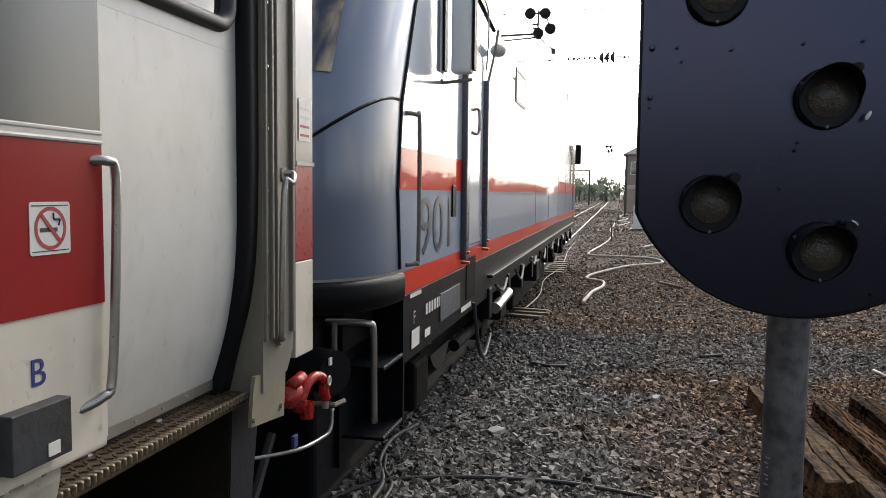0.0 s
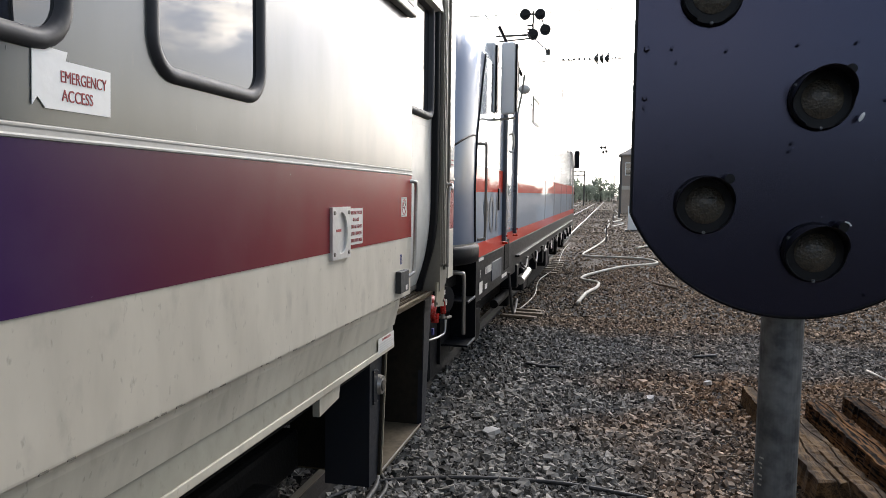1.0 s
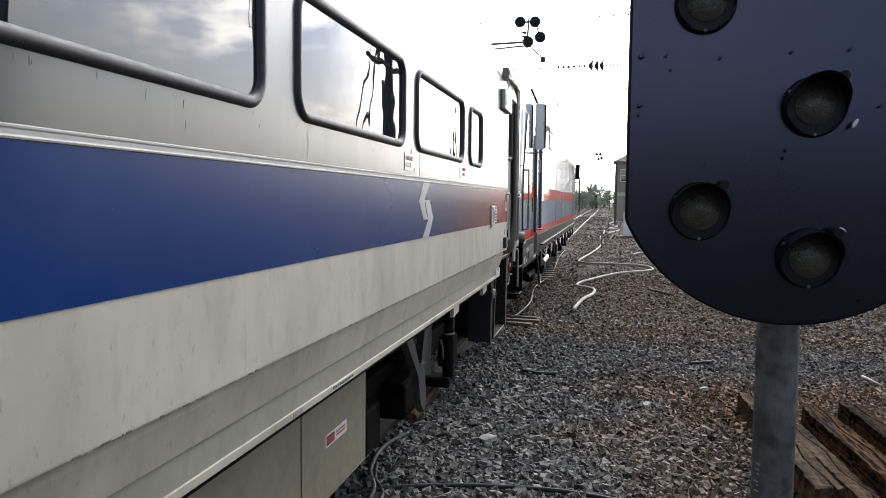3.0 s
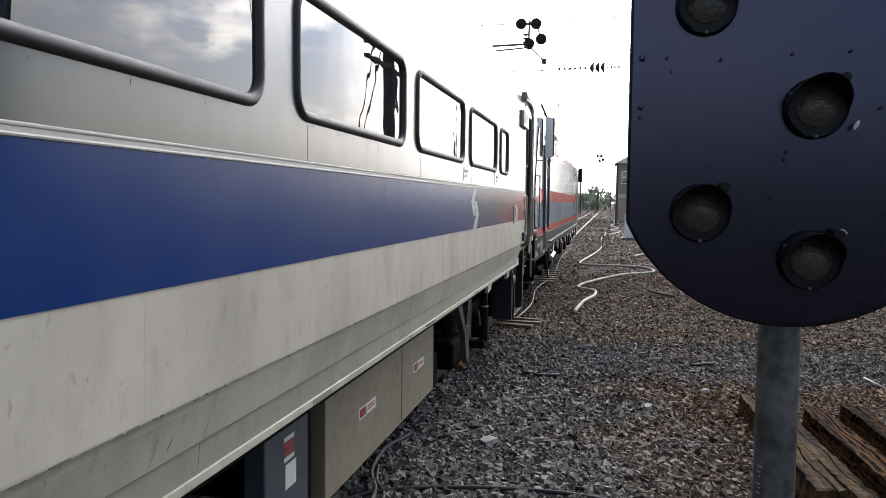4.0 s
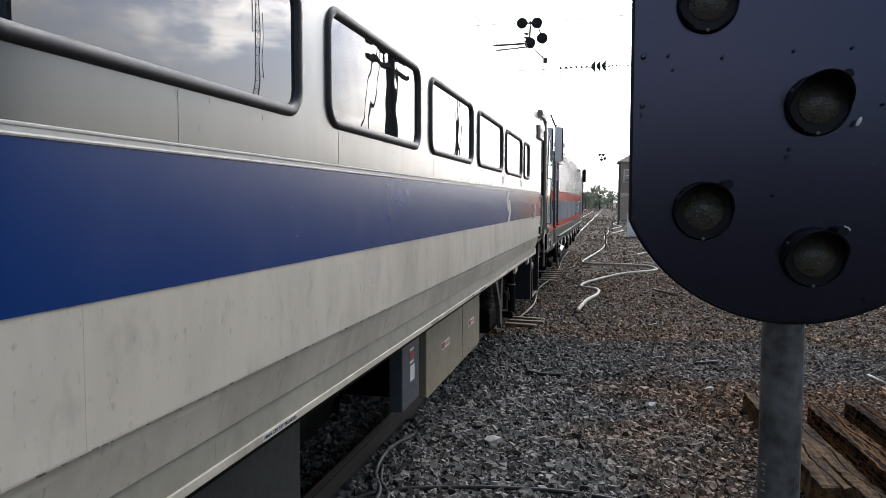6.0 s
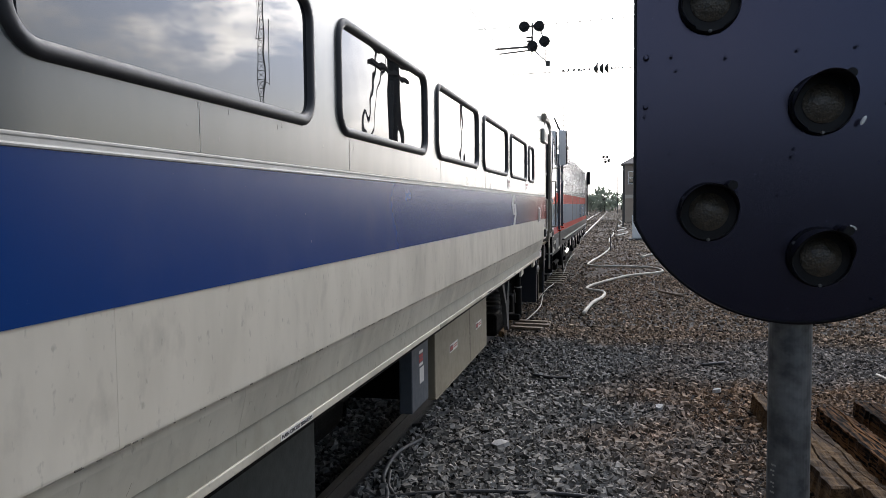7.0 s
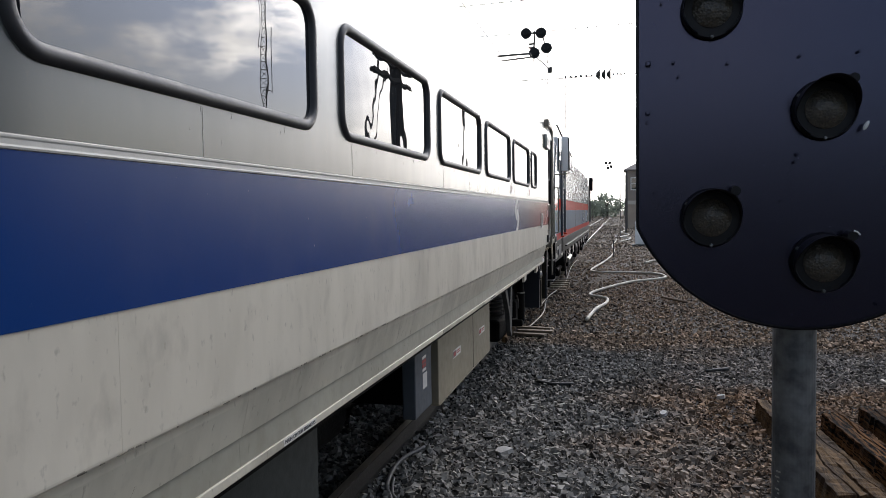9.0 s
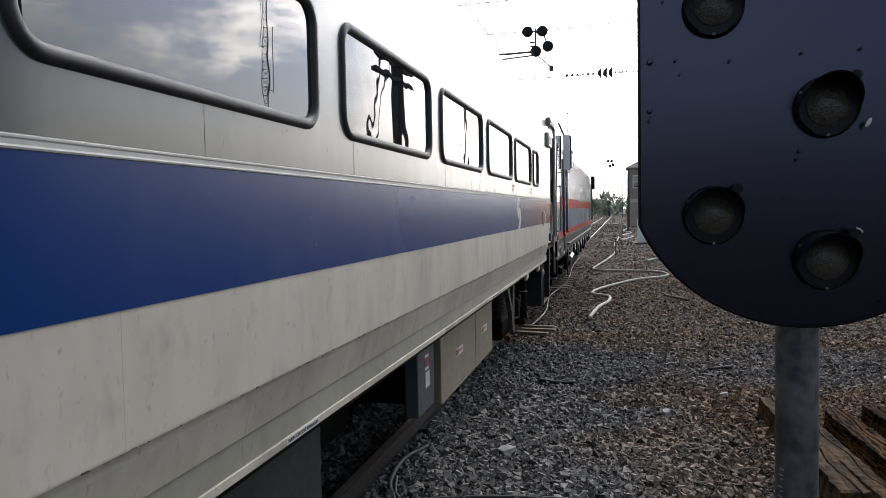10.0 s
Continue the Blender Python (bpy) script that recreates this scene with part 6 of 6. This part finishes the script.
def disc_signal(name, x, y, z, s, label, arm=True):
    """A cluster of round lamp targets on a bracket over the line."""
    t = thing(name, pose(x, y, z), label, "signal")
    for dx, dz in ((-0.38, 0.42), (0.40, 0.40), (0.68, -0.40), (0.05, -0.62)):
        bm = cyl_bm((dx * s, 0, dz * s), (dx * s, 0.05 * s, dz * s), 0.29 * s, seg=28)
        d = part("target", bm, M["hood"], t, "round black lamp target")
        part("lamp", cyl_bm((dx * s, -0.16 * s, dz * s), (dx * s, 0.0, dz * s), 0.12 * s, seg=14), M["hood"], d)
        part("lamp_back", cyl_bm((dx * s, 0.05 * s, dz * s), (dx * s, 0.3 * s, dz * s), 0.16 * s, 0.1 * s, seg=14), M["hood"], d)
    part("stem", cyl_bm((0.0, 0.15 * s, -0.9 * s), (0.05 * s, 0.15 * s, 0.6 * s), 0.05 * s), M["iron"], t)
    part("cross_tube", cyl_bm((-0.4 * s, 0.15 * s, 0.42 * s), (0.42 * s, 0.15 * s, 0.42 * s), 0.04 * s), M["iron"], t)
    part("cross_tube", cyl_bm((0.4 * s, 0.15 * s, 0.42 * s), (0.68 * s, 0.15 * s, -0.4 * s), 0.035 * s), M["iron"], t)
    for k in range(3):
        part("insulator", cyl_bm((-0.15 * s, 0.15 * s, (-0.1 - 0.2 * k) * s), (-0.15 * s, 0.15 * s, (-0.16 - 0.2 * k) * s), 0.16 * s, 0.1 * s, seg=14), M["iron"], t)
    if arm:
        part("bracket_arm", cyl_bm((-1.9 * s, 0.1 * s, -0.66 * s), (0.0, 0.1 * s, -0.62 * s), 0.055 * s), M["iron"], t)
        part("bracket_arm", cyl_bm((-1.75 * s, 0.1 * s, -0.92 * s), (0.0, 0.1 * s, -0.8 * s), 0.04 * s), M["iron"], t)
        part("stay_rod", cyl_bm((-4.75 * s, 0.13 * s, -0.66 * s), (-1.8 * s, 0.1 * s, -0.66 * s), 0.012 * s), M["iron"], t)
        part("steady_rod", cyl_bm((0.1 * s, 0.1 * s, -0.8 * s), (0.85 * s, 0.1 * s, -1.5 * s), 0.03 * s), M["iron"], t)
        part("rod_clamp", cyl_bm((0.85 * s, 0.1 * s, -1.4 * s), (0.85 * s, 0.1 * s, -1.68 * s), 0.11 * s, seg=12), M["iron"], t)
    return t


disc_signal("overhead_signal", -4.28, 40.0, 10.85, 1.0, "cluster of round black lamp targets on an overhead bracket")
disc_signal("overhead_signal", -1.2, 100.0, 7.75, 0.62, "far cluster of round lamp targets over the track", arm=False)


def wire(name, pts, r, label, n=6):
    return tagged(part(name, tube_bm(smooth_path(pts, n), r, 5), M["iron"], None), label, "wire")


wire("contact_wire", [(TRACK_X, -40, 5.62), (TRACK_X, 20, 5.60), (TRACK_X, 40, 5.55), (TRACK_X, 100, 5.55)], 0.009, "overhead contact wire above the track")
wire("catenary_wire", [(TRACK_X, -40, 6.9), (TRACK_X, 0, 6.6), (TRACK_X, 40, 7.0), (TRACK_X, 70, 6.5), (TRACK_X, 100, 7.0)], 0.008, "sagging carrier wire above the track")
wire("cross_wire", [(-9.0, 40, 11.25), (-4, 40, 11.3), (6.0, 40, 11.55)], 0.020, "thin wire across the line")
wire("cross_wire", [(-9.0, 40.3, 8.86), (-2.8, 40.3, 8.88), (6.0, 40.3, 9.0)], 0.020, "thin span wire with insulators")
wire("cross_wire", [(-9.0, 40, 12.9), (-4.4, 40, 13.0)], 0.025, "short dark rod high over the line")
wire("cross_wire", [(-6.4, 40, 14.2), (-6.8, 40, 12.0), (-2.2, 40, 8.9)], 0.012, "slanting thin stay wire overhead", 2)
wire("hanger_wire", [(-3.55, 40.2, 10.4), (-3.6, 40.2, 8.2)], 0.018, "thin hanging wire over the track", 2)
wire("hanger_wire", [(-4.3, 40.2, 10.2), (-4.3, 40.3, 8.87)], 0.018, "thin hanging wire over the track", 2)
wire("hanger_wire", [(TRACK_X, 40.3, 8.88), (TRACK_X, 40.3, 5.55)], 0.018, "thin hanging wire over the track", 2)
ins = thing("insulator_string", pose(-0.95, 40.3, 8.95), "row of dark insulators on a span wire", "insulator")
for dx in (0.0, 0.28, 0.55):
    part("insulator", cyl_bm((dx - 0.12, 0, 0), (dx + 0.02, 0, 0), 0.09, 0.24, seg=14), M["iron"], ins)
    part("insulator_pin", cyl_bm((dx + 0.05, 0, -0.28), (dx + 0.05, 0, 0.28), 0.03), M["iron"], ins)
for k in range(6):
    part("bead", cyl_bm((-1.75 + 0.27 * k, 0, 0), (-1.64 + 0.27 * k, 0, 0), 0.05, seg=10), M["iron"], ins)
for k in range(4):
    part("bead", cyl_bm((0.75 + 0.18 * k, 0, 0.02), (0.82 + 0.18 * k, 0, 0.02), 0.035, seg=8), M["iron"], ins)


def catenary_mast(x, y, h, reach, label):
    t = thing("catenary_mast", pose(x, y, -0.17), label, "mast", "catenary masts")
    part("pole", cyl_bm((0, 0, 0), (0, 0, h), 0.10 if reach else 0.09, 0.06), M["iron"], t)
    if reach:
        part("arm", cyl_bm((0, 0, h - 1.2), (reach, 0, h - 1.0), 0.025), M["iron"], t)
        part("arm", cyl_bm((0, 0, h - 2.6), (reach * 0.9, 0, h - 1.1), 0.018), M["iron"], t)
        part("insulator", cyl_bm((reach * 0.85, 0, h - 1.4), (reach * 0.85, 0, h - 1.05), 0.1), M["iron"], t)
    return t


for x, y, h, rch in ((-9.0, 40.15, 13.4, 0), (6.0, 40.15, 12.0, 0), (3.4, 100.15, 8.9, -4.9), (-8.6, 95, 9.5, 3.0), (-9.8, 150, 9.5, 3.0), (0.75, 70, 5.2, 0), (1.0, 84, 6.3, 0), (1.4, 120, 7.5, 0), (0.6, 170, 8.0, 0), (-1.0, 240, 9.0, 0)):
    catenary_mast(x, y, h, rch, "dark steel line-side mast" if rch else "dark wooden line-side pole")
gan = thing("signal_gantry", pose(-9.5, 140, -0.17), "dark lattice gantry over the far tracks", "gantry")
for x in (0.0, 4.6):
    part("leg", cyl_bm((x, 0, 0), (x, 0, 6.4), 0.14), M["iron"], gan)
for z in (5.5, 6.3):
    part("beam", cyl_bm((0, 0, z), (4.6, 0, z), 0.09), M["iron"], gan)
for k in range(8):
    part("brace", cyl_bm((k * 0.575, 0, 5.5 + 0.8 * (k % 2)), ((k + 1) * 0.575, 0, 5.5 + 0.8 * ((k + 1) % 2)), 0.04), M["iron"], gan)

# pole and lattice mast that the coach windows mirror
up = thing("utility_pole", pose(4.0, 20.7, -0.17), "creosoted wooden utility pole with cross-arms", "pole")
part("pole", cyl_bm((0, 0, 0), (0, 0, 9.5), 0.20, 0.15), M["wood_pole"], up)
for z in (5.75, 6.15):
    part("cross_arm", box_bm(-0.10, 0.02, -2.2, 1.4, z, z + 0.11, 0.01), M["wood_pole"], up)
for y in (-2.0, -1.2, 0.7, 1.3):
    part("insulator", cyl_bm((-0.04, y, 6.26), (-0.04, y, 6.42), 0.05, 0.035), M["iron"], up)
part("riser_pipe", cyl_bm((0.0, -0.34, 0.0), (0.0, -0.34, 5.6), 0.05), M["iron"], up)
wire("guy_wire", [(4.0, 20.7, 8.6), (4.4, 17.0, 0.0)], 0.02, "guy wire of the utility pole", 2)
wire("guy_wire", [(4.0, 20.7, 7.6), (4.6, 18.2, 0.0)], 0.02, "guy wire of the utility pole", 2)


def build_mast():
    t = thing("radio_mast", pose(40.0, 86.5, -0.17), "tall slender lattice radio mast", "mast")
    s = 0.75
    cs = [(0, 0), (s, 0), (s / 2, s * 0.87)]
    for x, y in cs:
        part("leg", cyl_bm((x, y, 0), (x, y, 44), 0.055, seg=6), M["iron"], t)
    bm = bmesh.new()
    for k in range(44):
        for i in range(3):
            a, b = cs[i], cs[(i + 1) % 3]
            add_cyl(bm, (*a, k), (*b, k + 0.0), 0.03, seg=5, caps=False)
            add_cyl(bm, (*a, k), (*b, k + 1.0), 0.025, seg=5, caps=False)
    part("lattice", bm, M["iron"], t)
    for z0, z1, dy in ((22.5, 32.0, -1.7), (17.5, 25.5, 1.9)):
        a = part("antenna", cyl_bm((0.3, dy, z0), (0.3, dy, z1), 0.05, seg=6), M["iron"], t)
        part("antenna_arm", cyl_bm((0.3, 0, z0 + 0.2), (0.3, dy, z0 + 0.2), 0.04, seg=6), M["iron"], a)


build_mast()


def woods(name, spots, label, seed):
    """Far trees: trunks and crowns of many loose leaf clumps, in one object."""
    rng = np.random.default_rng(seed)
    bm = bmesh.new()
    for x, y, h in spots:
        add_cyl(bm, (x, y, -0.3), (x, y, h * 0.7), 0.03 * h, 0.01 * h, 6, False)
        for k in range(5):
            a = rng.uniform(0, 6.28)
            add_cyl(bm, (x, y, h * rng.uniform(0.3, 0.6)), (x + 0.25 * h * math.cos(a), y + 0.25 * h * math.sin(a), h * rng.uniform(0.6, 0.9)), 0.012 * h, 0.004 * h, 5, False)
    nt = len(bm.faces)
    me = bpy.data.meshes.new(name + "_wood")
    bm.to_mesh(me)
    bm.free()
    wv = np.array([v.co[:] for v in me.vertices])
    wf = [tuple(p.vertices) for p in me.polygons]
    bpy.data.meshes.remove(me)
    verts, faces = [], []
    for x, y, h in spots:
        n = 380
        lobes = [(rng.uniform(-0.28, 0.28) * h, rng.uniform(-0.28, 0.28) * h, h * rng.uniform(0.14, 0.88), h * rng.uniform(0.12, 0.22)) for _ in range(14)]
        li = rng.integers(0, 14, n)
        d = rng.normal(size=(n, 3))
        d /= np.linalg.norm(d, axis=1)[:, None]
        lob = np.array(lobes)
        p = np.array([x, y, 0]) + lob[li, :3] + d * (lob[li, 3] * rng.uniform(0.6, 1.08, n))[:, None]
        for q in p:
            s = h * rng.uniform(0.02, 0.05)
            tri = q + rng.normal(size=(4, 3)) * s
            faces.append(tuple(range(len(verts), len(verts) + 4)))
            verts.extend(tri.tolist())
    off = len(wv)
    me = bpy.data.meshes.new(name)
    me.from_pydata(wv.tolist() + verts, [], wf + [tuple(i + off for i in f) for f in faces])
    me.materials.append(M["bark"])
    me.materials.append(M["leaf"])
    for i, p in enumerate(me.polygons):
        p.material_index = 0 if i < nt else 1
    return tagged(new(name, me), label, "trees", kind="stuff")


r = np.random.default_rng(11)
woods("far_trees", [(-12 + 26 * r.random(), 200 + 90 * r.random(), 3.5 + 3.5 * r.random()) for _ in range(40)], "hazy green trees beyond the tracks", 2)
woods("far_trees", [(-90 + 75 * r.random(), 260 + 120 * r.random(), 5 + 4 * r.random()) for _ in range(46)], "low tree line beyond the left tracks", 3)
woods("far_trees", [(78 + 14 * r.random(), -20 + 8.6 * k + 5 * r.random(), 6.5 + 6 * r.random()) for k in range(112)], "row of trees along the yard", 4)
# unseen trees, added to darken the lower reflection in the signal plate
woods("far_trees", [(-70 + 3.4 * k + 2 * r.random(), -48 - 26 * r.random(), 7 + 4 * r.random()) for k in range(46)], "unseen trees added behind the camera", 9)


# ---- what moves ----
def motions():
    times = [k * 0.1 for k in range(101)]
    run = [(t, pose(TRACK_X, travel(t), 0)) for t in times]
    walk(coach, [(t, pose(TRACK_X, travel(t), heave(t))) for t in times])
    walk(loco, run)
    for ws, y, rad in WHEELSETS:
        lift = 1.0 if ws.parent == coach else 0.0
        walk(ws, [(t, pose(0, y, rad - lift * heave(t), -math.degrees(travel(t) / rad))) for t in times])


motions()
